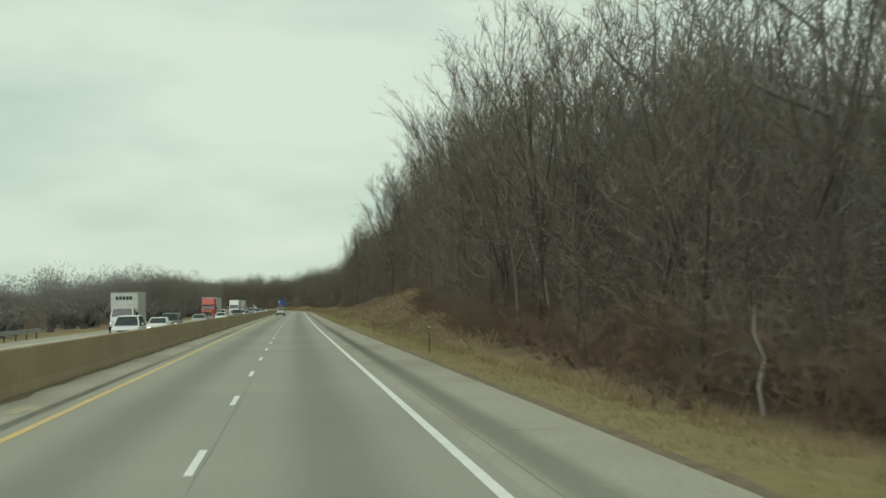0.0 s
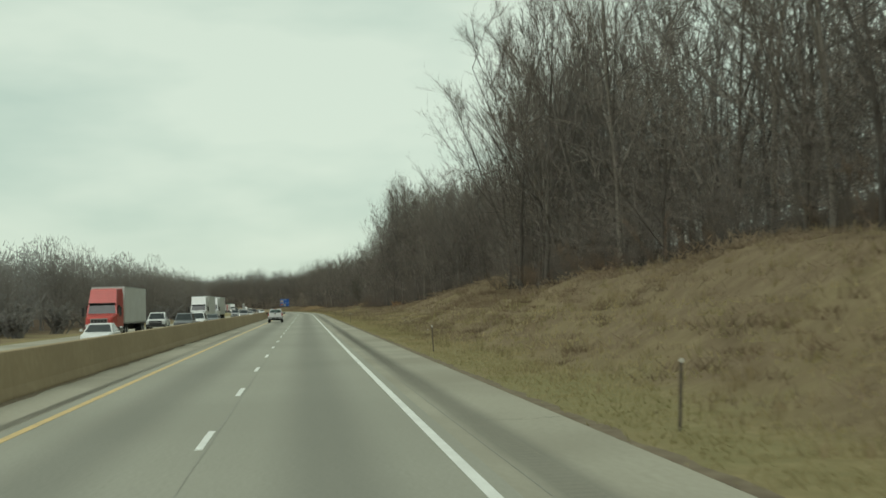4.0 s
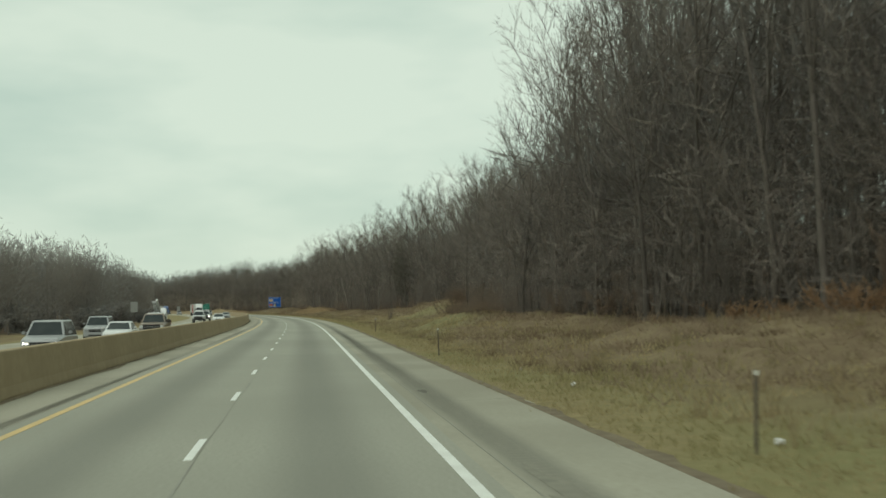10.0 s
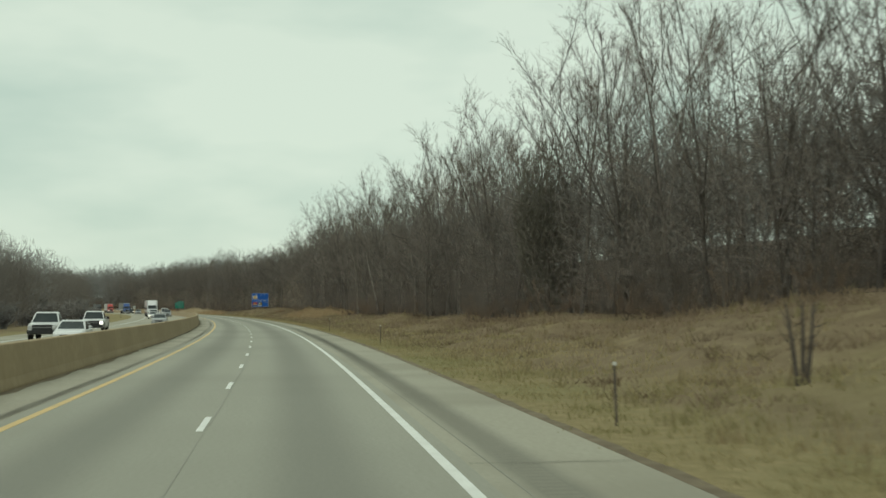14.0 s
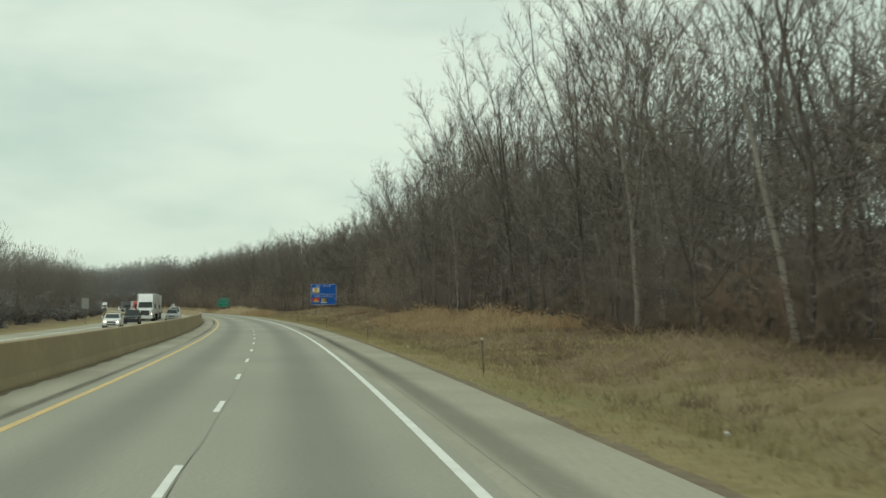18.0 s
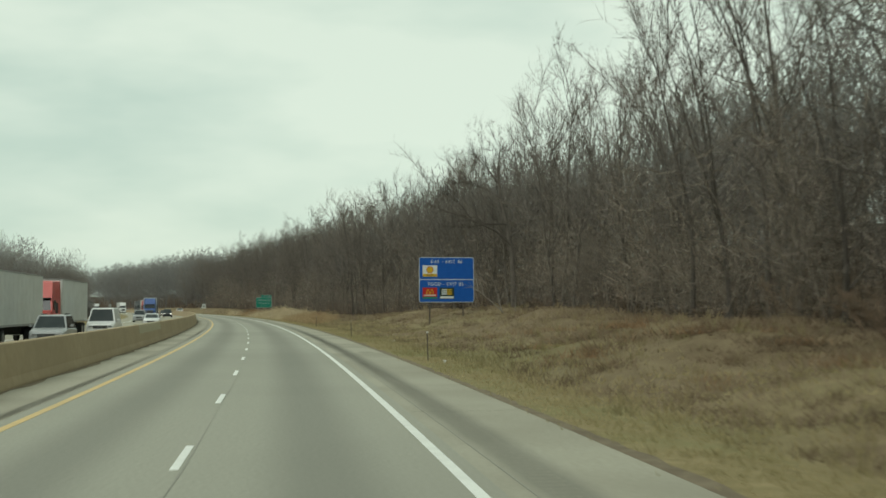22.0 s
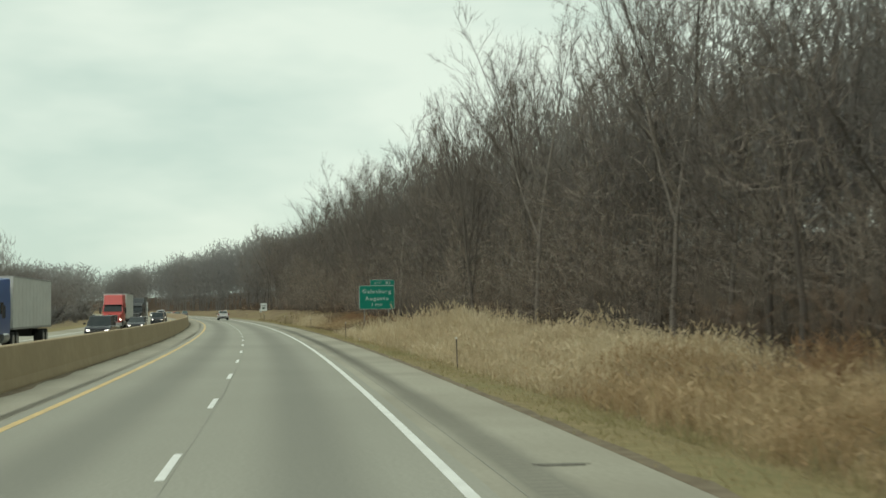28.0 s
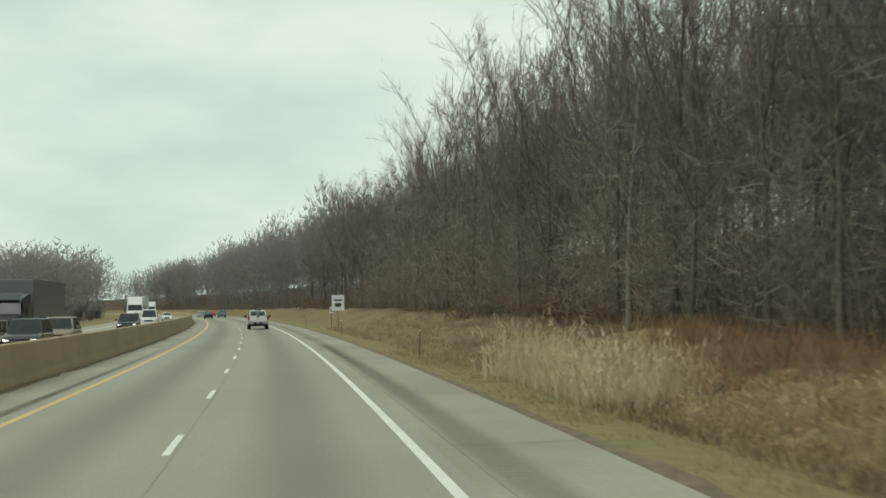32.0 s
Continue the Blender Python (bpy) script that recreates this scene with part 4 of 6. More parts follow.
sp_ = ground_spots(np.random.default_rng(17), 9000, (5, 1110), lambda r, s: 6.95 + 2.3 * r.uniform() ** 1.2, 3, (0.7, 1.4), (0.7, 1.2), sink=0.01, keep=lambda s, o: float(lush(s, o)) < 0.45)
sp_ += ground_spots(np.random.default_rng(27), 7500, (85, 1110), lambda r, s: r.uniform(8.8, min(float(woods_edge(s)) - 0.5, 14.0)), 3, (0.9, 1.9), (1.0, 2.2), sink=0.01)
stuff("verge_grass", SHORT, sp_, M_VERGE, "short tan and olive winter grass beside the shoulder", "grass")


def reed_geometry(seed, n, tall):
    """Upright dead stalks, each with a soft plume that nods to one side, and a few long leaves."""
    g = np.random.default_rng(seed)
    V, F = [], []
    foot = np.stack([g.normal(0, 0.40, n), g.normal(0, 0.40, n), np.zeros(n)], 1)
    way = np.stack([g.normal(0.05, 0.10, n), g.normal(0, 0.10, n), np.ones(n)], 1)
    way /= np.linalg.norm(way, axis=1, keepdims=True)
    L = tall * g.uniform(0.55, 1.1, n)
    slivers(g, V, F, foot, way, L, 0.030)
    k = np.repeat(np.arange(n), 2)
    nod = way[k] * 0.8 + np.stack([g.normal(0.35, 0.2, 2 * n), g.normal(0, 0.25, 2 * n), g.normal(0, 0.2, 2 * n)], 1)
    nod /= np.linalg.norm(nod, axis=1, keepdims=True)
    slivers(g, V, F, foot[k] + way[k] * (L[k] * g.uniform(0.78, 0.9, 2 * n))[:, None], nod, g.uniform(0.15, 0.30, 2 * n), 0.048)
    leaf = way + g.normal(0, 0.38, (n, 3))
    leaf /= np.linalg.norm(leaf, axis=1, keepdims=True)
    slivers(g, V, F, foot + way * (L * g.uniform(0.15, 0.6, n))[:, None], leaf, g.uniform(0.4, 0.8, n), 0.028)
    return np.concatenate(V), F


REEDS = [reed_geometry(100 + i, 26, t) for i, t in enumerate((1.5, 1.9, 2.3))]


for beds_, m_, label_ in ((((655, 722, 380, 12, 18, 0.35, 0.65), (905, 956, 430, 9.6, 14, 0.40, 0.75), (1062, 1073, 110, 9.2, 14.0, 0.22, 0.46)), M_REEDBROWN, "dense tawny brown dead reeds and sedge in the ditch"),
                          (((950, 985, 470, 8.7, 15.5, 0.46, 0.80), (985, 1006, 380, 8.5, 15.0, 0.72, 1.15), (1011, 1026, 70, 8.4, 10.2, 0.36, 0.58), (1074, 1090, 70, 8.7, 11.0, 0.62, 1.08)), M_REED, "dense straw-coloured dead reeds in the wet ditch")):
    sp_ = []
    for lo_, hi_, n_, o0_, o1_, low_, top_ in beds_:
        sp_ += ground_spots(np.random.default_rng(int(lo_)), n_, (lo_, hi_), lambda r, s, a=o0_, b=o1_: r.uniform(a, b), 3, (0.8, 1.3), (low_, top_),
                            grow=lambda s, o: 0.9 + 0.3 * math.sin(s * 0.31 + o * 0.8) * math.sin(s * 0.13 - o * 0.5))
    stuff("reeds", REEDS, sp_, m_, label_, "reeds")
RUSSET = [tuft_geometry(140 + i, n=80, tall=t, wide=1.3, blade=0.032, lean=0.7) for i, t in enumerate((0.7, 0.95, 1.25))]
sp_ = ground_spots(np.random.default_rng(29), 46, (1066, 1092), lambda r, s: r.uniform(12.4, 18.2), 3, (0.8, 1.5), (0.7, 1.2), sink=0.03)
sp_ += ground_spots(np.random.default_rng(30), 18, (1094, 1112), lambda r, s: r.uniform(10.5, 18), 3, (0.8, 1.5), (0.5, 0.9), sink=0.03)
sp_ += ground_spots(np.random.default_rng(33), 22, (748, 792), lambda r, s: r.uniform(11.5, 18), 3, (0.6, 1.2), (0.35, 0.6), sink=0.03)
stuff("russet_weeds", RUSSET, sp_, M_RUSTY, "rusty orange-brown dead weeds behind the reeds", "weeds")
BRAMBLE = [tuft_geometry(150 + i, n=46, tall=t, wide=w, blade=0.03, lean=1.1) for i, (t, w) in enumerate(((0.30, 0.5), (0.42, 0.7), (0.55, 0.9)))]
sp_ = ground_spots(np.random.default_rng(31), 1700, (100, 1110), lambda r, s: r.uniform(9.2, float(woods_edge(s)) + 0.4), 3, (0.6, 1.5), (0.5, 1.2), sink=0.03,
                   keep=lambda s, o: math.sin(s * 0.23 + o * 0.5) * math.sin(s * 0.071 - o * 0.6 + 1.0) + 0.5 * math.sin(s * 0.9 + o * 1.7) > 0.25 and float(lush(s, o)) < 0.5)
sp_ += ground_spots(np.random.default_rng(32), 60, (1056, 1076), lambda r, s: r.uniform(8.6, 10.6), 3, (0.8, 1.6), (0.8, 1.5), sink=0.03)
for n_, s0_, s1_ in ((260, 196, 264), (90, 112, 165), (200, 735, 795)):
    sp_ += ground_spots(np.random.default_rng(n_ + s0_), n_, (s0_, s1_), lambda r, s: 10.5 + (float(woods_edge(s)) - 10.5) * r.uniform() ** 0.8, 3, (0.8, 1.8), (0.4, 1.0), sink=0.03,
                        keep=lambda s, o: math.sin(s * 0.31 - o * 0.4) + math.sin(s * 0.12 + o * 0.7) > 0.1)
stuff("bramble", BRAMBLE, sp_, M_BRAMBLE, "dark brown clumps of dead bramble on the bank", "brush")


# ---- snags and single stems ----
def snag(name, label, pts, radii, material, s, o):
    """A bare broken stem; pts are metres right, along and up from its foot."""
    V, F = [], []
    tube(V, F, np.array(pts, float), np.array(radii, float), 7)
    ob = new(name, mesh_of(name, np.concatenate(V), F, material, smooth=True))
    ob.matrix_basis = at(s, o, float(land(s, o)))
    return tagged(ob, label, "dead tree")


snag("snag", "broken pale leaning dead trunk at the woods' edge", [(0.1, 0, -0.3), (-0.15, 0.1, 1.4), (-0.38, 0.0, 2.9), (-1.1, 0.2, 5.0), (-1.45, 0.2, 6.2)], [0.13, 0.115, 0.10, 0.065, 0.02], M_SNAG, 75, 16.2)
snag("snag", "slim pale upright dead stem beside a leaning trunk", [(0, 0, -0.3), (0.05, 0, 2.5), (-0.08, 0, 5.0), (-0.25, 0.1, 6.6)], [0.06, 0.055, 0.045, 0.015], M_SNAG, 75.5, 17.0)
snag("snag", "tall pale trunk leaning over at the woods' edge", [(0, 0, -0.3), (-0.5, 0.1, 2.6), (-1.15, 0.2, 5.4), (-1.7, 0.2, 8.0)], [0.13, 0.115, 0.09, 0.03], M_SNAG, 627, 17.4)
snag("snag", "short crooked pale dead stem in the brush", [(0, 0, -0.2), (-0.12, 0, 0.6), (0.02, 0, 1.2), (-0.2, 0, 1.7), (-0.12, 0.1, 2.3)], [0.065, 0.055, 0.048, 0.035, 0.015], M_SNAG, 26, 10.9)
snag("snag", "fallen pale branch lying in the brush", [(-0.9, 0, 0.5), (0, 0, 0.55), (0.7, 0, 0.95), (1.4, 0.1, 0.9)], [0.07, 0.06, 0.05, 0.02], M_SNAG, 462, 21)
snag("snag", "leaning pale dead trunk among the saplings", [(0, 0, -0.3), (-0.6, 0.3, 3.0), (-1.6, 0.5, 6.5), (-2.6, 0.6, 9.5)], [0.16, 0.14, 0.10, 0.04], M_SNAG, 352, 24)
snag("snag", "pale broken stump standing in the reeds", [(0, 0, -0.3), (0.05, 0, 1.5), (-0.1, 0, 3.2), (-0.25, 0, 4.9)], [0.12, 0.11, 0.09, 0.05], M_BARK, 955.5, 18.4)
# an old spreading tree that leans out over the bank
old_ = thing("spreading_tree", "old dark leafless tree with long drooping limbs at the woods' edge", "tree", m=at(832, 23, 0.0))
V_, F_ = [], []
tube(V_, F_, np.array([(0.05, 0, 1.3), (0.0, 0.1, 4.5), (-0.1, 0.1, 6.8), (-0.66, 0.2, 9.7), (-1.15, 0.1, 11.9), (-1.28, 0.2, 14.1), (-1.1, 0.2, 16.4)]), np.array([0.30, 0.24, 0.22, 0.19, 0.14, 0.09, 0.03]), 9)
new("trunk", mesh_of("trunk", np.concatenate(V_), F_, M_BARK, smooth=True)).parent = old_
go_ = np.random.default_rng(77)
for pts_, r_ in (([(-0.13, 0, 7.5), (-1.7, -0.3, 8.8), (-3.75, -0.5, 9.65), (-6.0, -0.4, 10.4), (-8.2, -0.5, 11.2)], 0.13), ([(-0.55, 0, 9.37), (-2.2, 0.3, 9.35), (-3.75, 0.6, 9.1), (-5.8, 0.8, 9.15)], 0.09),
                 ([(-1.1, 0, 11.7), (-2.6, 0.2, 12.5), (-4.4, 0.1, 13.0), (-5.5, 0, 12.7)], 0.08), ([(-1.0, 0, 11.0), (0.2, -0.2, 12.8), (0.7, -0.2, 15.1)], 0.09), ([(-0.3, 0, 8.2), (1.5, 0.3, 9.6), (3.0, 0.4, 11.5)], 0.09),
                 ([(-1.2, 0.1, 12.8), (-2.4, 0.2, 14.4), (-3.6, 0.2, 15.6)], 0.06), ([(-3.75, -0.5, 9.65), (-4.9, -0.4, 11.2), (-6.2, -0.2, 12.0)], 0.05), ([(-0.1, 0, 6.4), (1.2, -0.5, 7.4), (2.8, -0.8, 8.6)], 0.07)):
    V_, F_, P_ = [], [], np.array(pts_, float)
    tube(V_, F_, P_, np.linspace(r_, 0.012, len(P_)), 5)
    n_ = 46
    u_ = go_.uniform(0.25, 0.999, n_) * (len(P_) - 1)
    a_ = u_.astype(int)
    S_ = P_[a_] + (P_[a_ + 1] - P_[a_]) * (u_ - a_)[:, None]
    W_ = unit(P_[-1] - P_[0]) * 0.8 + go_.normal(0, 0.6, (n_, 3)) + (0, 0, 0.1)
    W_ /= np.linalg.norm(W_, axis=1, keepdims=True)
    L_ = go_.uniform(0.5, 1.7, n_)
    slivers(go_, V_, F_, S_, W_, L_, 0.035)
    k_ = np.repeat(np.arange(n_), 7)
    W2_ = W_[k_] * 0.8 + go_.normal(0, 0.55, (len(k_), 3))
    W2_ /= np.linalg.norm(W2_, axis=1, keepdims=True)
    slivers(go_, V_, F_, S_[k_] + W_[k_] * (L_[k_] * go_.uniform(0.2, 0.95, len(k_)))[:, None], W2_, go_.uniform(0.25, 0.7, len(k_)), 0.02)
    l_ = new("limb", mesh_of("limb", np.concatenate(V_), F_, M_BARK))
    l_.parent = old_

# a dense evergreen among the bare trees
ever_ = thing("evergreen_tree", "dark dense evergreen tree standing among the bare woods", "tree", m=at(548.5, 20.6, float(land(548.5, 20.6))))
V_, F_ = [], []
tube(V_, F_, np.array([(0, 0, -0.3), (0.1, 0, 4.0), (0.0, 0.1, 8.0), (0.05, 0.1, 12.0)]), np.array([0.22, 0.17, 0.10, 0.02]), 7)
new("trunk", mesh_of("trunk", np.concatenate(V_), F_, M_BARK, smooth=True)).parent = ever_
V_, F_ = whole_tree(91, 14.0, 3600, 0.085, (0.35, 0.9), wide=0.23, low=0.03)
new("crown", mesh_of("crown", V_, F_, M_EVERGREEN)).parent = ever_

# a fallen limb with upright shoots beside the blue sign
limb_ = thing("fallen_branch", "bleached fallen branch with upright shoots beside the blue sign", "dead branch", m=at(824.0, 19.0, float(land(824.0, 19.0))))
for pts_, r_ in (([(2.2, 0.3, -0.3), (0.9, 0.1, 0.9), (-0.6, 0.0, 2.1), (-1.9, -0.1, 2.7)], 0.065), ([(-0.6, 0.0, 2.1), (-0.75, 0.1, 3.1), (-1.05, 0.1, 4.0)], 0.040), ([(-0.1, 0.0, 1.7), (-0.5, -0.1, 2.9), (-0.7, 0.0, 3.3)], 0.030),
                 ([(1.3, 0.0, 0.5), (1.05, 0.1, 1.7), (0.7, 0.1, 2.9)], 0.045), ([(1.15, 0.0, 1.2), (1.5, 0.0, 1.9)], 0.022), ([(2.5, 0.1, -0.2), (2.45, 0.0, 1.3), (2.65, 0.1, 2.9)], 0.035),
                 ([(-0.9, 0.0, 2.2), (-1.5, 0.2, 3.0)], 0.020), ([(-1.2, 0.0, 2.4), (-1.9, 0.1, 2.3)], 0.018), ([(-0.3, 0, 1.8), (-0.2, -0.1, 2.7)], 0.018)):
    V_, F_ = [], []
    tube(V_, F_, np.array(pts_, float), np.linspace(r_, 0.008, len(pts_)), 5)
    b_ = new("branch", mesh_of("branch", np.concatenate(V_), F_, M_SNAG, smooth=True))
    b_.parent = limb_
for s_, o_ in ((86, 15), (698, 17.2), (655, 21.5), (560, 22)):
    plant(len(TREES), s_, o_, 1.0, 40 + s_)
stem_ = thing("bush", "small leafless twin-stemmed bush on the grassy bank", "bush", m=at(483.5, 12.2, float(land(483.5, 12.2))))
for dx_, lean_ in ((-0.1, -0.25), (0.08, 0.2), (0.0, 0.02)):
    V_, F_ = [], []
    g_ = np.random.default_rng(int(90 + lean_ * 100))
    tube(V_, F_, np.array([(dx_, 0, -0.1), (dx_ + lean_ * 0.5, 0, 0.8), (dx_ + lean_, 0.05, 1.7)]), np.array([0.06, 0.05, 0.02]), 5)
    for j in range(6):
        q_ = np.array((dx_ + lean_ * g_.uniform(0.4, 1), 0, g_.uniform(0.7, 1.6)))
        tube(V_, F_, np.array([q_, q_ + g_.normal(0, 0.25, 3) + (0, 0, 0.45)]), np.array([0.018, 0.0]), 3)
    st_ = new("stem", mesh_of("stem", np.concatenate(V_), F_, M_RUST))
    st_.parent = stem_
for s_, o_, k_ in ((363, 17.6, 0.6), (367, 18.3, 0.8), (371, 17.8, 0.7), (376, 18.4, 0.6), (942, 13.6, 1.0), (938.5, 14.6, 0.8), (946, 15.2, 0.9), (1030, 14.0, 0.7), (1047, 13.2, 0.6)):
    v_, f_ = brush_geometry(int(s_), n=26, tall=2.1 * k_, wide=1.5 * k_, r=0.03, side=14, short=(0.14, 0.32))
    bush_ = new("bush", mesh_of("bush", v_, f_, M_RUSTY))
    bush_.matrix_basis = at(s_, o_, float(land(s_, o_)) - 0.05, s_ * 7)
    tagged(bush_, "rusty orange-brown bush at the edge of the grass", "bush")
post_ = part("fence_post", block(-0.06, 0.06, -0.06, 0.06, -0.3, 1.4, 0.015), M_RUST)
post_.matrix_basis = at(269, 24, float(land(269, 24)), 8) @ Matrix.Rotation(radians(2), 4, "Y")
tagged(post_, "weathered dark wooden post on the grassy bank", "post")


# ---- signs and posts ----
def lettering(text, size, x, y, z, material, parent, name="letter", squeeze=1.0):
    """Raised letters that face local -y, centred on x, each one a part."""
    made, wide = [], 0.0
    for ch in text:
        cu = bpy.data.curves.new("letters", "FONT")
        cu.body, cu.size, cu.extrude = ch, size, 0.002
        tmp = bpy.data.objects.new("letters", cu)
        me = bpy.data.meshes.new_from_object(tmp)
        bpy.data.objects.remove(tmp)
        lo, hi = min(v.co.x for v in me.vertices), max(v.co.x for v in me.vertices)
        made.append((me, lo, wide))
        wide += hi - lo + 0.19 * size
    wide -= 0.19 * size
    for me, lo, start in made:
        me.transform(Matrix.Translation((x, y, z)) @ Matrix.Rotation(radians(90), 4, "X") @ Matrix.Diagonal((squeeze * 0.9, 1, 1, 1)) @ Matrix.Translation((start - lo - wide / 2, -0.34 * size, 0)))
        me.materials.clear()
        me.materials.append(material)
        new(name, me).parent = parent


def rounded(w, h, r, x=0.0, y=0.0, z=0.0, thick=0.012, seg=5):
    """A sign plate with rounded corners, facing -y."""
    p = []
    for cx, cz, a0 in ((w / 2 - r, h / 2 - r, 0), (-w / 2 + r, h / 2 - r, 90), (-w / 2 + r, -h / 2 + r, 180), (w / 2 - r, -h / 2 + r, 270)):
        for i in range(seg + 1):
            a = radians(a0 + 90 * i / seg)
            p.append((x + cx + r * math.cos(a), z + cz + r * math.sin(a)))
    return loft([[(px, y - thick, pz) for px, pz in p], [(px, y + thick, pz) for px, pz in p]])


def sign_panel(name, w, h, x, z, y, colour, parent, border=0.04, r=0.18):
    """A coloured plate over a white one that shows as its border."""
    b = part(name, rounded(w, h, r, x, y, z, 0.010), M_SIGNWHITE, parent)
    part("field", rounded(w - 2 * border, h - 2 * border, r * 0.75, x, y - 0.010, z, 0.006), colour, b)
    return b


def i_post(name, x, y, z0, z1, parent, material=None):
    bm = block(x - 0.055, x + 0.055, y - 0.06, y - 0.045, z0, z1)
    box(bm, x - 0.055, x + 0.055, y + 0.045, y + 0.06, z0, z1)
    box(bm, x - 0.01, x + 0.01, y - 0.045, y + 0.045, z0, z1)
    return part(name, bm, material or M_STEEL, parent)


def logo_sign(s, o):
    g = float(land(s, o))
    t_ = thing("service_sign", "large blue service sign with white border on two posts", "road sign", m=at(s, o, 0, 1.5))
    w, lo, top = 4.60, 2.50, 6.22
    sign_panel("panel", w, top - lo, 0, (lo + top) / 2, 0, M_BLUE, t_)
    mid = lo + (top - lo) * 0.505
    part("divider", block(-w / 2 + 0.05, w / 2 - 0.05, -0.022, -0.014, mid - 0.025, mid + 0.025), M_SIGNWHITE, t_)
    for word, x, z in (("GAS", -0.98, top - 0.36), ("-", -0.34, top - 0.36), ("EXIT", 0.33, top - 0.36), ("85", 1.12, top - 0.36),
                       ("FOOD", -1.00, mid - 0.37), ("-", -0.25, mid - 0.37), ("EXIT", 0.43, mid - 0.37), ("85", 1.22, mid - 0.37)):
        lettering(word, 0.39, x, -0.018, z, M_SIGNWHITE, t_, squeeze=0.98)

    def logo(x, z, base, name):
        p = part(name, rounded(1.22, 0.93, 0.03, x, -0.022, z, 0.005), base, t_)
        return p
    a = logo(-1.40, top - 1.14, M_SIGNWHITE, "fuel_plate")
    a["label"] = "white plate with a yellow shell shape"
    bm = bmesh.new()
    fan = [(-0.17, -0.22), (0.17, -0.22), (0.20, -0.12), (0.27, 0.02), (0.22, 0.16), (0.10, 0.25), (-0.10, 0.25), (-0.22, 0.16), (-0.27, 0.02), (-0.20, -0.12)]
    part("shell_rim", loft([[(-1.40 + px * 1.15, yy, top - 1.06 + pz * 1.15) for px, pz in fan] for yy in (-0.030, -0.026)]), M_SIGNRED, a)
    part("shell_shape", loft([[(-1.40 + px, yy, top - 1.06 + pz) for px, pz in fan] for yy in (-0.035, -0.029)]), M_SIGNYELLOW, a)
    bm.free()
    part("yellow_band", block(-2.00, -0.80, -0.030, -0.026, top - 1.60, top - 1.37), M_SIGNYELLOW, a)
    lettering("DIESEL", 0.20, -1.40, -0.033, top - 1.485, M_SIGNDARK, a, squeeze=1.2)
    b = logo(-1.40, mid - 1.13, M_SIGNRED, "red_food_plate")
    b["label"] = "red plate with a yellow double arch shape"
    for dx in (-0.16, 0.16):
        arc = []
        for i in range(11):
            u = math.pi * i / 10
            arc.append((dx - 0.15 * math.cos(u), -0.26 + 0.52 * math.sin(u) ** 0.8))
        inner = [(dx + (px - dx) * 0.55, pz if i in (0, 10) else pz - 0.08) for i, (px, pz) in enumerate(arc)]
        ringp = arc + inner[::-1]
        part("arch", loft([[(-1.40 + px, yy, mid - 1.05 + pz) for px, pz in ringp] for yy in (-0.032, -0.028)]), M_SIGNYELLOW, b)
    part("white_band", block(-1.92, -0.88, -0.032, -0.027, mid - 1.33, mid - 1.26), M_SIGNWHITE, b)
    part("green_band", block(-2.00, -0.80, -0.032, -0.027, mid - 1.58, mid - 1.42), M_GREEN, b)
    c = logo(0.02, mid - 1.13, M_SIGNDARK, "dark_food_plate")
    c["label"] = "dark plate with three yellow and white bars"
    for k in range(3):
        part("white_bar", block(-0.42, 0.02, -0.033, -0.027, mid - 0.90 - 0.17 * k, mid - 0.80 - 0.17 * k), M_SIGNWHITE, c)
        part("yellow_bar", block(0.02, 0.44, -0.033, -0.027, mid - 0.90 - 0.17 * k, mid - 0.80 - 0.17 * k), M_SIGNYELLOW, c)
    part("pale_bar", block(-0.54, 0.58, -0.033, -0.027, mid - 1.56, mid - 1.38), M_SIGNWHITE, c)
    for x in (-1.40, 1.40):
        i_post("post", x, 0.10, float(land(s, o + x)) - 0.3, top - 0.2, t_, M_RUST)
    part("stiffener", block(-2.1, 2.1, 0.015, 0.04, 3.0, 3.1), M_STEEL, t_)
    return t_


def guide_sign(s, o):
    t_ = thing("exit_sign", "green exit guide sign with raised tab and white letters", "road sign", m=at(s, o, 0, 1.0))
    w, lo, top = 3.94, 2.02, 4.62
    sign_panel("panel", w, top - lo, 0, (lo + top) / 2, 0, M_GREEN, t_, border=0.035, r=0.22)
    tab = sign_panel("exit_tab", 2.72, 0.66, (w - 2.72) / 2, top + 0.31, 0.004, M_GREEN, t_, border=0.032, r=0.12)
    lettering("EXIT", 0.30, 0.15, -0.018, top + 0.31, M_SIGNWHITE, tab, squeeze=1.2)
    lettering("85", 0.46, 1.26, -0.018, top + 0.31, M_SIGNWHITE, tab, squeeze=1.2)
    lettering("Galesburg", 0.60, 0.0, -0.018, top - 0.64, M_SIGNWHITE, t_, squeeze=1.20)
    lettering("Augusta", 0.60, 0.0, -0.018, top - 1.42, M_SIGNWHITE, t_, squeeze=1.20)
    lettering("1", 0.50, -0.50, -0.018, top - 2.10, M_SIGNWHITE, t_, squeeze=1.1)
    lettering("MILE", 0.34, 0.20, -0.018, top - 2.13, M_SIGNWHITE, t_, squeeze=1.15)
    for x in (-1.38, 1.32):
        i_post("post", x, 0.10, float(land(s, o + x)) - 0.3, top - 0.1, t_)
    part("stiffener", block(-1.8, 1.8, 0.015, 0.04, 2.6, 2.7), M_STEEL, t_)
    return t_


logo_sign(826.5, 16.2)
guide_sign(1060, 15.3)


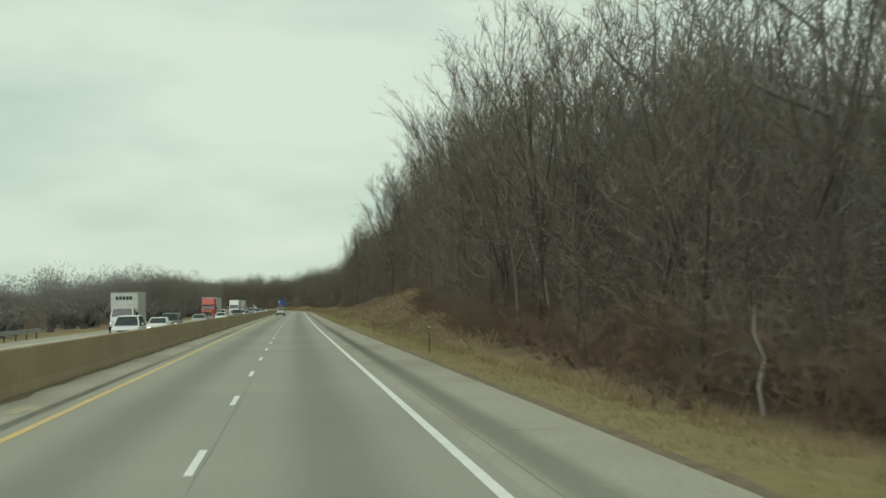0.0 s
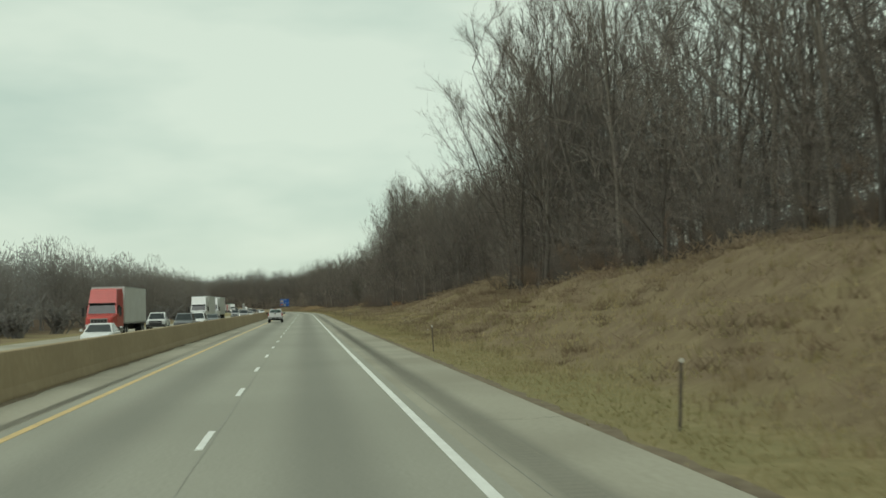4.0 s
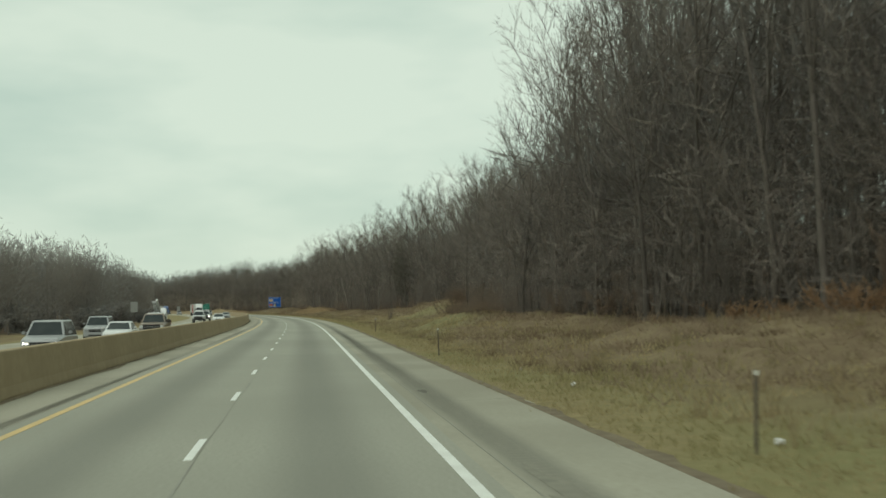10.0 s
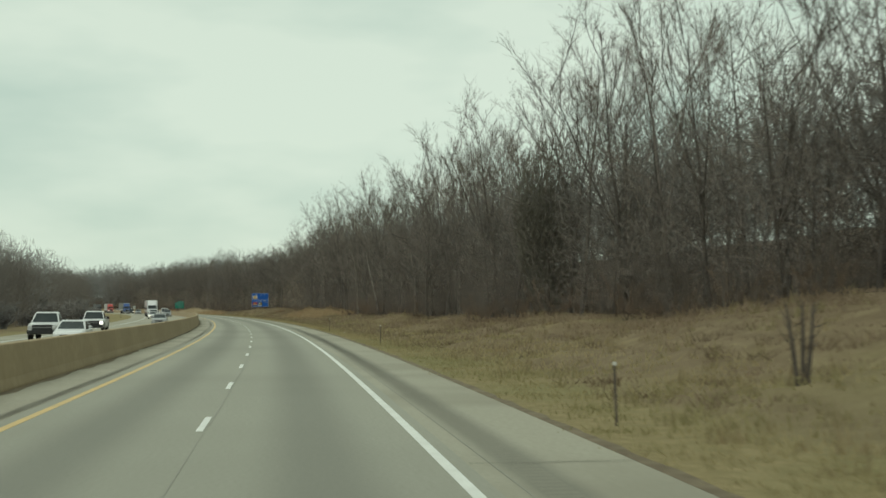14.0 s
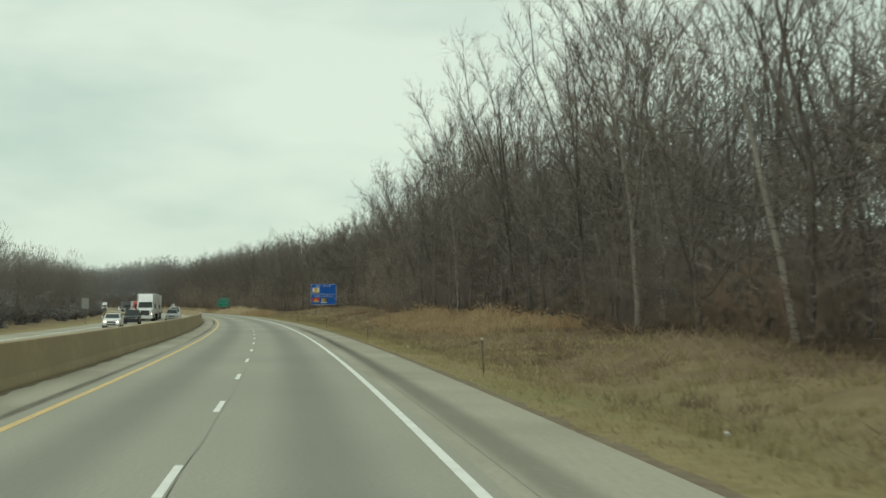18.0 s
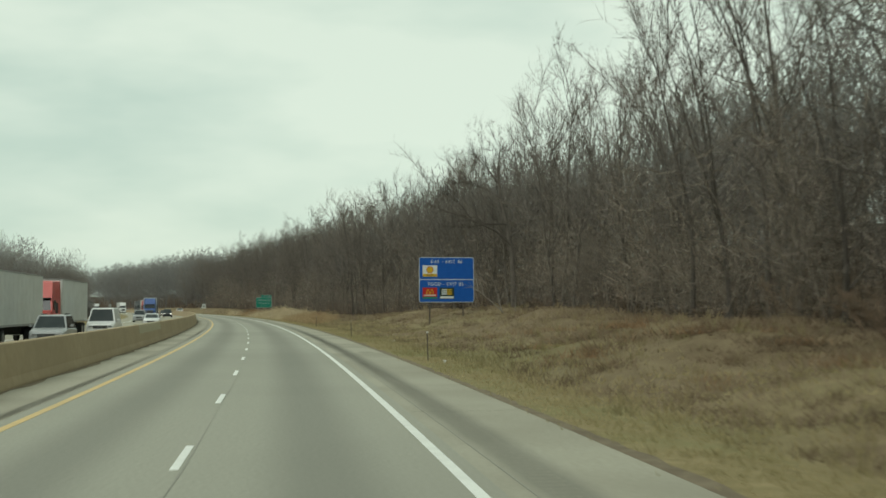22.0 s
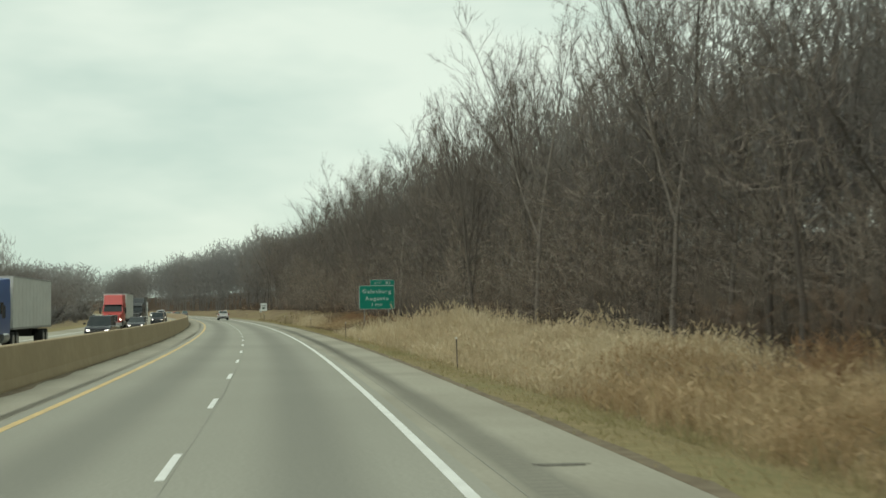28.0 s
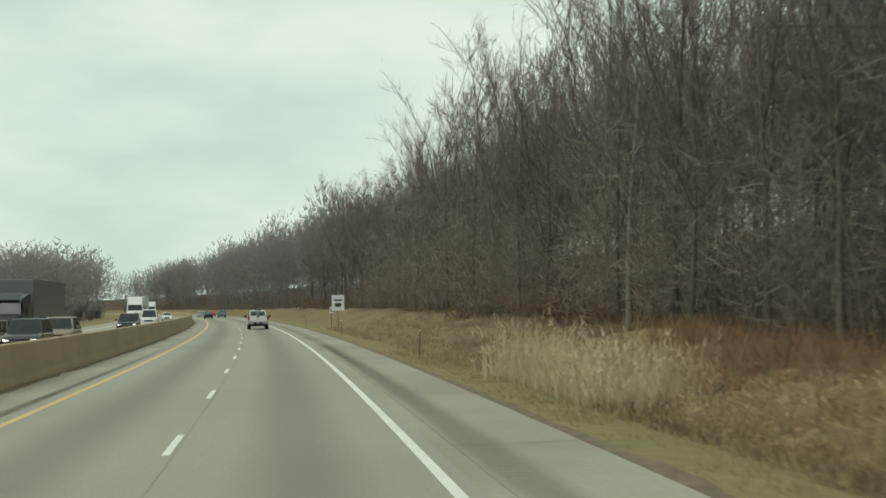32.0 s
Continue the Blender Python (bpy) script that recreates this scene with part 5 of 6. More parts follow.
def small_sign(s, o, w, h, lo, label, front, turn=0.0):
    z = float(land(s, o))
    t_ = thing("road_sign", label, "road sign", m=at(s, o, z, turn))
    p = part("panel", rounded(w, h, 0.06, 0, 0, lo + h / 2, 0.006), front, t_)
    if front is M_SIGNWHITE:
        part("dark_bar", block(-w * 0.32, w * 0.32, -0.012, -0.007, lo + h * 0.62, lo + h * 0.72), M_SIGNDARK, p)
        part("dark_bar", block(-w * 0.25, w * 0.25, -0.012, -0.007, lo + h * 0.25, lo + h * 0.48), M_SIGNDARK, p)
    part("post", block(-0.035, 0.035, 0.01, 0.06, -0.3, lo + h * 0.9), M_RUST, t_)
    return t_


small_sign(1172, 9.2, 1.2, 1.5, 1.9, "white rectangular regulatory sign on a post beside the verge", M_SIGNWHITE)
small_sign(1185, 9.6, 0.4, 0.7, 1.6, "narrow white marker sign on a post", M_SIGNWHITE)
for s_, o_ in ((511, -20.5), (770, -21.0), (1190, -21.0)):
    small_sign(s_, o_, 0.95, 1.4, 2.0, "back of a grey metal road sign by the opposite lanes", M_STEEL, 2)


def delineator():
    t_ = thing("delineator_post", "dark steel roadside delineator post with a white reflector", "marker post", "delineators along the verge")
    bm = block(-0.022, 0.022, -0.012, 0.0, -0.3, 1.16)
    box(bm, -0.022, -0.013, 0.0, 0.02, -0.3, 1.16)
    box(bm, 0.013, 0.022, 0.0, 0.02, -0.3, 1.16)
    part("stake", bm, M_RUST, t_)
    part("reflector", drum(0.04, 0.012, 0, 0, 0, 14), M_REFLECT, t_).matrix_basis = Matrix.Translation((0, -0.02, 1.14)) @ Matrix.Rotation(radians(90), 4, "Z")
    return t_


first = delineator()
rp = np.random.default_rng(21)
for i, (s_, o_) in enumerate(((58, 7.3), (102, 7.5), (151.6, 7.6), (189, 7.3), (296.8, 7.35), (345, 7.9), (384, 7.45), (437, 7.6), (480.7, 7.5), (534, 7.5), (581, 7.38), (629.5, 7.8), (675, 7.45), (723, 7.6), (771.4, 7.4),
                               (816, 7.5), (858.5, 7.45), (912, 7.6), (962.5, 8.1), (1008.5, 7.25), (1054, 7.6), (1100, 7.6), (1148, 7.6), (1196, 7.6))):
    m = at(s_, o_, float(land(s_, o_)), rp.uniform(-8, 8)) @ Matrix.Rotation(radians(rp.uniform(-3, 3)), 4, "Y")
    if i == 0:
        first.matrix_basis = m
    else:
        copy_thing(first, m)

# guardrail beyond the opposite shoulder
rail = thing("guardrail", "dull grey steel guardrail beyond the opposite shoulder", "guardrail")
sec = [(0, 0.0), (0.04, 0.05), (0.0, 0.12), (0.0, 0.19), (0.04, 0.26), (0.0, 0.31)]
ss_ = np.arange(60, 112, 2.0)
rings_ = []
for s_ in ss_:
    r_ = []
    for dx, dz in sec + [(q[0] - 0.012, q[1]) for q in sec[::-1]]:
        x, y = plan(s_, -19.0 + dx)
        r_.append((float(x), float(y), 0.46 + dz))
    rings_.append(r_)
part("rail", loft(rings_), M_STEEL, rail)
for s_ in np.arange(61, 111, 4.0):
    part("post", block(-0.05, 0.05, -0.05, 0.05, -0.4, 0.74), M_RUST, rail).matrix_basis = at(s_, -19.1)

# litter and a dark scuff on the shoulder
rl = np.random.default_rng(33)
for s_, o_ in ((262, 11.5), (226, 10.5), (314, 9.1), (315, 9.9), (346, 8.6), (361.4, 8.7), (370.5, 8.8), (392, 11.0), (575, 8.3), (578, 9.8), (470, 8.6), (770, 7.9), (806, 9.5), (1006, 8.0), (990, 10.0), (940, 13.5), (1046, 9.0), (1052, 8.4), (120, 9.0), (610, 9.2), (660, 8.5)):
    bm = bmesh.new()
    bmesh.ops.create_icosphere(bm, subdivisions=2, radius=0.085)
    for v in bm.verts:
        v.co *= rl.uniform(0.6, 1.2)
        v.co.z *= 0.7
    ob = part("litter", bm, M_LITTER)
    ob.matrix_basis = at(s_, o_, float(land(s_, o_)) + 0.05, rl.uniform(0, 360))
    tagged(ob, "crumpled scrap of white litter in the grass", "litter", "litter on the verge")


def blotch(name, label, s, o, along, wide, material, parent, seed, lift=-0.001):
    """A thin ragged patch lying on the shoulder."""
    g = np.random.default_rng(seed)
    ring = []
    for i in range(18):
        a, r = 2 * math.pi * i / 18, g.uniform(0.45, 1.2)
        ring.append((wide / 2 * r * math.cos(a), along / 2 * r * math.sin(a)))
    ob = part(name, loft([[(x, y, 0.0) for x, y in ring], [(x * 0.97, y * 0.97, 0.006) for x, y in ring]]), material, parent, label)
    ob.matrix_basis = at(s, o, lift)
    return ob


for i, (s_, o_, a_, w_) in enumerate(((305, 4.55, 2.4, 0.5), (303, 5.45, 1.2, 0.35), (298.5, 5.5, 1.4, 0.3), (311, 4.5, 3.0, 0.5), (309.3, 4.7, 1.3, 0.6), (310.7, 5.7, 1.1, 0.5), (314, 4.5, 2.2, 0.5),
                                      (319, 4.6, 2.6, 0.45), (327, 4.6, 3.0, 0.5), (337, 4.55, 2.6, 0.4), (932, 5.2, 0.5, 1.6), (781, 5.6, 0.6, 1.4), (360, 4.6, 2.2, 0.4), (64, 5.4, 0.8, 0.9))):
    blotch("torn_patch", "dark torn spot in the asphalt", s_, o_, 0.7 * a_, 0.55 * w_, M_CRACK, shoulder_right, 300 + i)
for i, s_ in enumerate((300, 306, 312.5, 318, 325, 332, 340)):
    blotch("worn_patch", "long worn dark streak in the asphalt", s_, 4.6 + 0.06 * (i % 3), 9.5, 0.55 + 0.1 * (i % 2), M_WORN, shoulder_right, 350 + i, -0.0035 - 0.0002 * i)
for i, (s_, o_, a_, w_) in enumerate(((29.6, -4.6, 2.5, 0.7), (75, -4.7, 3.0, 0.6))):
    blotch("pale_patch", "pale worn patch", s_, o_, a_, w_, M_PATCH, shoulder_left, 330 + i)


# rolled grooves of the rumble strips, joined
def grooves(name, o0, o1, parent, z0=0.0095):
    s = np.arange(2.0, 1120.0, 0.32)
    V = []
    for ds, o, z in ((-0.07, o0, z0), (-0.07, o1, z0), (0.07, o1, z0), (0.07, o0, z0)):
        x, y = plan(s + ds, np.full_like(s, o))
        V.append(np.stack([x, y, np.full_like(s, z)], 1))
    n = len(s)
    V = np.concatenate(V)
    a = np.arange(n)
    ob = new(name, mesh_of(name, V, np.stack([a, a + n, a + 2 * n, a + 3 * n], 1), M_GROOVE))
    ob.parent = parent
    ob["kind"] = "stuff"
    return ob


grooves("groove", 4.46, 4.86, shoulder_right, -0.002)
grooves("groove", -4.17, -3.90, shoulder_left)


# cracks that wander across the paved shoulder
gc_ = np.random.default_rng(61)
s_ = 12.0
while s_ < 1110:
    o0_, o1_ = (3.98, 6.35) if gc_.uniform() < 0.6 else (4.85, 6.35)
    n_ = 9
    oo_ = np.linspace(o0_, o1_, n_)
    cs_ = s_ + np.cumsum(gc_.normal(0.03, 0.10, n_))
    wd_ = gc_.uniform(0.010, 0.026, n_)
    ring_ = []
    for sg_ in (-1, 1):
        x_, y_ = plan(cs_ + sg_ * wd_, oo_)
        ring_.append(np.stack([x_, y_, np.full(n_, 0.0035)], 1))
    k_ = np.arange(n_ - 1)
    cr_ = new("crack", mesh_of("crack", np.concatenate(ring_), np.stack([k_, k_ + 1, k_ + 1 + n_, k_ + n_], 1), M_CRACK))
    cr_.parent = shoulder_right
    s_ += gc_.uniform(9, 34)


# ---- vehicles: front towards local -y, foremost point at y = 0 ----
def wheel(parent, x, y, r, w, rim=True):
    t_ = part("wheel", drum(r, w, x, y, r), M_TYRE, parent)
    if rim:
        sx = 1 if x > 0 else -1
        part("rim", drum(r * 0.62, 0.03, x + sx * (w / 2 + 0.004), y, r, 14), M_RIM, t_)
    return t_


def hull_ring(y, w, zb, zt):
    return [(-w, y, zb + 0.14), (-w * 1.0, y, (zb + zt) / 2), (-w * 0.97, y, zt - 0.10), (-w * 0.86, y, zt), (w * 0.86, y, zt), (w * 0.97, y, zt - 0.10),
            (w, y, (zb + zt) / 2), (w, y, zb + 0.14), (w * 0.9, y, zb), (-w * 0.9, y, zb)]


def quad_on(a, b, c, d, inset, off):
    """Corners of a pane set into the face a, b, c, d and pushed out a little."""
    P = [Vector(p) for p in (a, b, c, d)]
    mid = sum(P, Vector()) / 4
    n = (P[1] - P[0]).cross(P[3] - P[0]).normalized() * off
    return [p + (mid - p).normalized() * inset + n for p in P]


CARS = {  # length, width, height, hood height, windscreen base, roof front, roof rear, rear base, deck height, wheel radius
    "sedan": (4.75, 1.80, 1.45, 0.92, 1.25, 2.05, 3.30, 4.05, 1.00, 0.33),
    "suv": (4.75, 1.88, 1.76, 1.05, 1.20, 1.85, 4.20, 4.60, 1.06, 0.37),
    "minivan": (5.05, 1.95, 1.74, 1.00, 0.95, 1.95, 4.45, 4.90, 1.04, 0.34),
    "van": (5.4, 2.0, 2.10, 1.15, 0.85, 1.55, 5.10, 5.30, 1.15, 0.36),
}


def car(kind, colour, lit=False):
    L, W, H, hood, yw, yf, yr, yb, deck, r = CARS[kind]
    w = W / 2
    t_ = thing(kind if kind != "suv" else "suv", "%s %s standing in an opposite lane%s" % (colour, {"suv": "sport utility vehicle", "sedan": "saloon car", "minivan": "minivan", "van": "panel van"}[kind],
                                                                                              " with headlamps on" if lit else ""), "van" if "van" in kind else "car", "traffic")
    pt = PAINT[colour]
    hull = [hull_ring(0, w * 0.80, 0.30, hood - 0.24), hull_ring(0.10, w * 0.92, 0.22, hood - 0.12), hull_ring(0.45, w * 0.98, 0.20, hood - 0.04), hull_ring(yw, w, 0.20, hood + 0.04),
            hull_ring((yw + yb) / 2, w, 0.20, (hood + deck) / 2 + 0.05), hull_ring(yb, w, 0.20, deck), hull_ring(L - 0.10, w * 0.95, 0.24, deck - 0.04), hull_ring(L, w * 0.84, 0.32, deck - 0.16)]
    body = part("body", loft(hull), pt, t_)
    zb = hood - 0.02
    wb, wt = w * 0.93, w * 0.74
    b4 = [(-wb, yw, zb), (wb, yw, zb), (wb, yb, zb), (-wb, yb, zb)]
    t4 = [(-wt, yf, H - 0.05), (wt, yf, H - 0.05), (wt, yr, H - 0.05), (-wt, yr, H - 0.05)]
    top = [(-wt * 0.9, yf + 0.15, H), (wt * 0.9, yf + 0.15, H), (wt * 0.9, yr - 0.12, H), (-wt * 0.9, yr - 0.12, H)]
    part("roof", loft([b4, t4, top]), pt, t_)
    part("windscreen", slab(quad_on(b4[0], b4[1], t4[1], t4[0], 0.10, 0.006), 0.004), M_GLASS, t_)
    part("rear_window", slab(quad_on(b4[2], b4[3], t4[3], t4[2], 0.12, 0.006), 0.004), M_GREENGLASS, t_)
    if kind != "van":
        for sx in (1, -1):
            a, b = ((b4[1], b4[2]), (t4[2], t4[1])) if sx > 0 else ((b4[3], b4[0]), (t4[0], t4[3]))
            part("side_window", slab(quad_on(a[0], a[1], b[0], b[1], 0.12, 0.006), 0.004), M_GLASS, t_)
    for y in (L * 0.185, L * 0.80):
        for sx in (1, -1):
            wheel(t_, sx * (w - 0.10), y, r, 0.22)
    part("grille", block(-w * 0.48, w * 0.48, -0.012, 0.05, hood - 0.46, hood - 0.26, 0.01), M_TRIM, t_)
    part("grille_bar", block(-w * 0.46, w * 0.46, -0.018, 0.0, hood - 0.37, hood - 0.35), M_CHROME, t_)
    part("front_bumper", block(-w * 0.86, w * 0.86, -0.05, 0.12, 0.28, 0.52, 0.04), pt, t_)
    part("lower_intake", block(-w * 0.5, w * 0.5, -0.056, 0.0, 0.30, 0.40), M_TRIM, t_)
    for sx in (1, -1):
        part("headlamp", block(sx * w * 0.50, sx * w * 0.82, 0.0, 0.16, hood - 0.40, hood - 0.24, 0.03), M_HEADLAMP if lit else M_CLEAR, t_)
        part("tail_lamp", block(sx * w * 0.55, sx * w * 0.88, L - 0.10, L - 0.005, deck - 0.38, deck - 0.16, 0.02), M_TAIL, t_)
        part("mirror", block(sx * (w + 0.02), sx * (w + 0.20), yw + 0.45, yw + 0.56, hood + 0.08, hood + 0.22, 0.03), pt, t_)
    part("rear_bumper", block(-w * 0.9, w * 0.9, L - 0.12, L + 0.03, 0.30, 0.55, 0.04), pt, t_)
    if kind == "suv":
        for sx in (1, -1):
            part("roof_rail", block(sx * wt * 0.85 - 0.02, sx * wt * 0.85 + 0.02, yf + 0.3, yr - 0.2, H + 0.0, H + 0.06), M_TRIM, t_)
    return t_


def pickup(colour, lit=False, near=False):
    """A full-size pickup with an open bed."""
    L, w, H = 5.40, 1.00, 1.88
    t_ = thing("pickup_truck", "%s full-size pickup truck with an open bed%s" % (colour, " in the inner lane" if near else " in an opposite lane"), "pickup truck", "traffic")
    pt = PAINT[colour]
    hull = [hull_ring(0.05, w * 0.88, 0.45, 0.98), hull_ring(0.14, w * 0.96, 0.40, 1.08), hull_ring(0.7, w, 0.38, 1.14), hull_ring(1.45, w, 0.36, 1.18), hull_ring(3.05, w, 0.36, 1.20), hull_ring(3.10, w * 0.97, 0.40, 1.18)]
    part("body", loft(hull), pt, t_)
    b4 = [(-0.93, 1.35, 1.16), (0.93, 1.35, 1.16), (0.93, 3.08, 1.18), (-0.93, 3.08, 1.18)]
    t4 = [(-0.74, 2.00, 1.82), (0.74, 2.00, 1.82), (0.74, 2.92, 1.82), (-0.74, 2.92, 1.82)]
    top = [(-0.66, 2.12, H), (0.66, 2.12, H), (0.66, 2.82, H), (-0.66, 2.82, H)]
    part("cab", loft([b4, t4, top]), pt, t_)
    part("windscreen", slab(quad_on(b4[0], b4[1], t4[1], t4[0], 0.09, 0.006), 0.004), M_GLASS, t_)
    part("rear_window", slab(quad_on(b4[2], b4[3], t4[3], t4[2], 0.10, 0.006), 0.004), M_GREENGLASS, t_)
    part("side_window", slab(quad_on(b4[1], b4[2], t4[2], t4[1], 0.13, 0.006), 0.004), M_GLASS, t_)
    part("side_window", slab(quad_on(b4[3], b4[0], t4[0], t4[3], 0.13, 0.006), 0.004), M_GLASS, t_)
    part("high_brake_lamp", block(-0.30, 0.30, 2.84, 2.935, 1.80, 1.86, 0.015), M_TAIL, t_)
    for x in (-0.38, 0.38):
        part("headrest", block(x - 0.14, x + 0.14, 2.97, 3.052, 1.33, 1.57, 0.02), M_HEADREST, t_) if near else None
    # bed
    for sx in (1, -1):
        bm = loft([[(sx * 1.00, y, 0.52), (sx * 1.00, y, 1.00), (sx * 0.975, y, 1.34), (sx * 0.86, y, 1.36), (sx * 0.86, y, 0.62), (sx * 0.92, y, 0.52)] for y in (3.12, 4.2, 5.22)])
        part("bed_side", bm, pt, t_)
        part("bed_rail_cap", block(sx * 0.84, sx * 0.985, 3.12, 5.24, 1.352, 1.378, 0.008), M_TRIM, t_)
        lamp = part("tail_lamp", block(sx * 0.845, sx * 1.008, 5.15, 5.30, 0.92, 1.32, 0.03), M_TAIL, t_)
        part("reverse_lamp", block(sx * 0.87, sx * 0.98, 5.296, 5.306, 0.94, 1.04, 0.01), M_SIGNRED, lamp, "paler lower lens")
        part("headlamp", block(sx * 0.58, sx * 0.92, 0.02, 0.14, 0.72, 0.98, 0.03), M_HEADLAMP if lit else M_CLEAR, t_)
        part("wheel_flare", loft([[(sx * 1.012, 4.22 + rr * math.cos(a), 0.42 + rr * math.sin(a)) for rr in (0.50, 0.57)] + [(sx * 0.97, 4.22 + rr * math.cos(a), 0.42 + rr * math.sin(a)) for rr in (0.57, 0.50)]
                                  for a in [math.pi * i / 12 for i in range(13)]]), pt, t_)
        part("wheel_well", drum(0.48, 0.02, sx * 0.997, 4.22, 0.42, 24), M_TRIM, t_)
        part("wheel_well", drum(0.48, 0.02, sx * 0.997, 0.98, 0.42, 24), M_TRIM, t_)
        part("mirror_arm", block(sx * 0.94, sx * 1.12, 1.86, 1.90, 1.20, 1.24), M_TRIM, t_)
        part("mirror", block(sx * 1.08, sx * 1.30, 1.84, 1.96, 1.15, 1.38, 0.04), M_TRIM, t_)
        part("door_handle", block(sx * 1.0, sx * 1.03, 2.78, 2.98, 1.02, 1.06, 0.008), M_TRIM, t_)
    part("bed_floor", block(-0.86, 0.86, 3.10, 5.20, 0.56, 0.62), M_TRIM, t_)
    part("bulkhead", block(-0.86, 0.86, 3.10, 3.15, 0.62, 1.34), pt, t_)
    gate = part("tailgate", block(-0.855, 0.855, 5.20, 5.27, 0.80, 1.36, 0.015), pt, t_)
    part("tailgate_cap", block(-0.855, 0.855, 5.19, 5.275, 1.362, 1.385, 0.006), M_TRIM, gate)
    part("handle", block(-0.13, 0.13, 5.268, 5.285, 1.19, 1.31, 0.012), M_TRIM, gate)
    part("gold_emblem", loft([[(px, yy, 1.06 + pz) for px, pz in ((-0.12, -0.02), (-0.04, -0.045), (0.12, -0.02), (0.12, 0.02), (0.04, 0.045), (-0.12, 0.02))] for yy in (5.268, 5.278)]), M_DULLGOLD, gate, "dull gold badge")
    for x0, x1 in ((-1.0, -0.42), (0.42, 1.0)):
        part("rear_bumper", block(x0, x1, 5.20, 5.42, 0.54, 0.78, 0.03), M_BUMPER, t_)
    part("bumper_step", block(-0.42, 0.42, 5.20, 5.40, 0.56, 0.74, 0.02), M_TRIM, t_)
    part("number_plate", block(-0.155, 0.155, 5.40, 5.41, 0.58, 0.73), M_BUMPER, t_)
    part("plate_bar", block(-0.11, 0.11, 5.41, 5.413, 0.635, 0.67), M_RIM, t_)
    part("hitch", block(-0.09, 0.09, 5.1, 5.40, 0.40, 0.54, 0.02), M_TRIM, t_)
    part("axle", block(-0.8, 0.8, 4.12, 4.32, 0.32, 0.48, 0.05), M_TRIM, t_)
    part("chassis", block(-0.5, 0.5, 0.5, 5.1, 0.40, 0.52), M_TRIM, t_)
    part("grille", block(-0.66, 0.66, -0.015, 0.08, 0.66, 1.03, 0.02), M_TRIM, t_)
    part("grille_bar", block(-0.62, 0.62, -0.025, 0.0, 0.83, 0.865), M_RIM, t_)
    part("front_bumper", block(-0.98, 0.98, -0.12, 0.14, 0.42, 0.66, 0.04), M_TRIM if colour == "white" else M_CHROME, t_)
    for y in (0.98, 4.22):
        for sx in (1, -1):
            wheel(t_, sx * 0.86, y, 0.385, 0.26)
    return t_


def cab_unit(t_, colour, lit, tall, hood=True):
    """A long-nosed lorry cab with a sleeper and roof fairing."""
    pt = PAINT[colour]
    part("hood", loft([hull_ring(0.10, 0.85, 0.75, 1.55), hull_ring(0.30, 1.02, 0.70, 1.75), hull_ring(1.70, 1.15, 0.65, 1.95)]), pt, t_)
    b4 = [(-1.15, 1.55, 0.9), (1.15, 1.55, 0.9), (1.22, 4.6, 0.9), (-1.22, 4.6, 0.9)]
    m4 = [(-1.15, 1.60, 1.92), (1.15, 1.60, 1.92), (1.24, 4.6, 1.92), (-1.24, 4.6, 1.92)]
    t4 = [(-1.05, 2.05, 2.75), (1.05, 2.05, 2.75), (1.24, 4.6, 2.75), (-1.24, 4.6, 2.75)]
    u4 = [(-0.98, 2.75, tall - 0.1), (0.98, 2.75, tall - 0.1), (1.20, 4.6, tall), (-1.20, 4.6, tall)]
    v4 = [(-0.85, 3.0, tall), (0.85, 3.0, tall), (1.08, 4.5, tall + 0.04), (-1.08, 4.5, tall + 0.04)]
    part("cab", loft([b4, m4, t4, u4, v4]), pt, t_)
    part("windscreen", slab(quad_on(m4[0], m4[1], t4[1], t4[0], 0.12, 0.008), 0.005), M_GLASS, t_)
    part("sun_visor", block(-1.0, 1.0, 1.86, 2.14, 2.70, 2.78, 0.02), M_TRIM, t_)
    for sx in (1, -1):
        part("side_window", block(sx * 1.19, sx * 1.215, 1.95, 2.75, 1.98, 2.60, 0.005), M_GLASS, t_)
        part("mirror", block(sx * 1.32, sx * 1.50, 1.60, 1.72, 1.75, 2.45, 0.04), M_TRIM, t_)
        part("headlamp", block(sx * 0.68, sx * 1.02, 0.12, 0.34, 0.95, 1.18, 0.04), M_HEADLAMP if lit else M_CLEAR, t_)
        part("fuel_tank", drum(0.33, 1.6, 0, 0, 0, 16), M_CHROME, t_).matrix_basis = Matrix.Translation((sx * 0.95, 3.6, 0.72)) @ Matrix.Rotation(radians(90), 4, "Z")
        wheel(t_, sx * 1.02, 1.15, 0.50, 0.30)
        part("exhaust_stack", pole(sx * 1.05, 4.72, 0.9, tall - 0.1, 0.07), M_CHROME, t_)
    part("grille", block(-0.60, 0.60, 0.06, 0.16, 0.85, 1.55, 0.03), M_TRIM, t_)
    part("grille_surround", block(-0.66, 0.66, 0.09, 0.15, 0.80, 1.60, 0.02), M_CHROME, t_)
    part("front_bumper", block(-1.12, 1.12, 0.0, 0.34, 0.38, 0.74, 0.05), pt if colour == "white" else M_CHROME, t_)
    part("chassis", block(-0.45, 0.45, 1.0, 7.4, 0.62, 0.86), M_TRIM, t_)
    # plain dark bar added on the fairing in place of a logo
    part("fairing_logo_bar", block(-0.42, 0.42, 2.50, 2.66, tall - 0.66, tall - 0.52, 0.02), M_TRIM, t_)
    for x in (-0.36, -0.12, 0.12, 0.36):
        part("grille_bar", block(x - 0.015, x + 0.015, 0.045, 0.07, 0.9, 1.5), M_CHROME, t_)


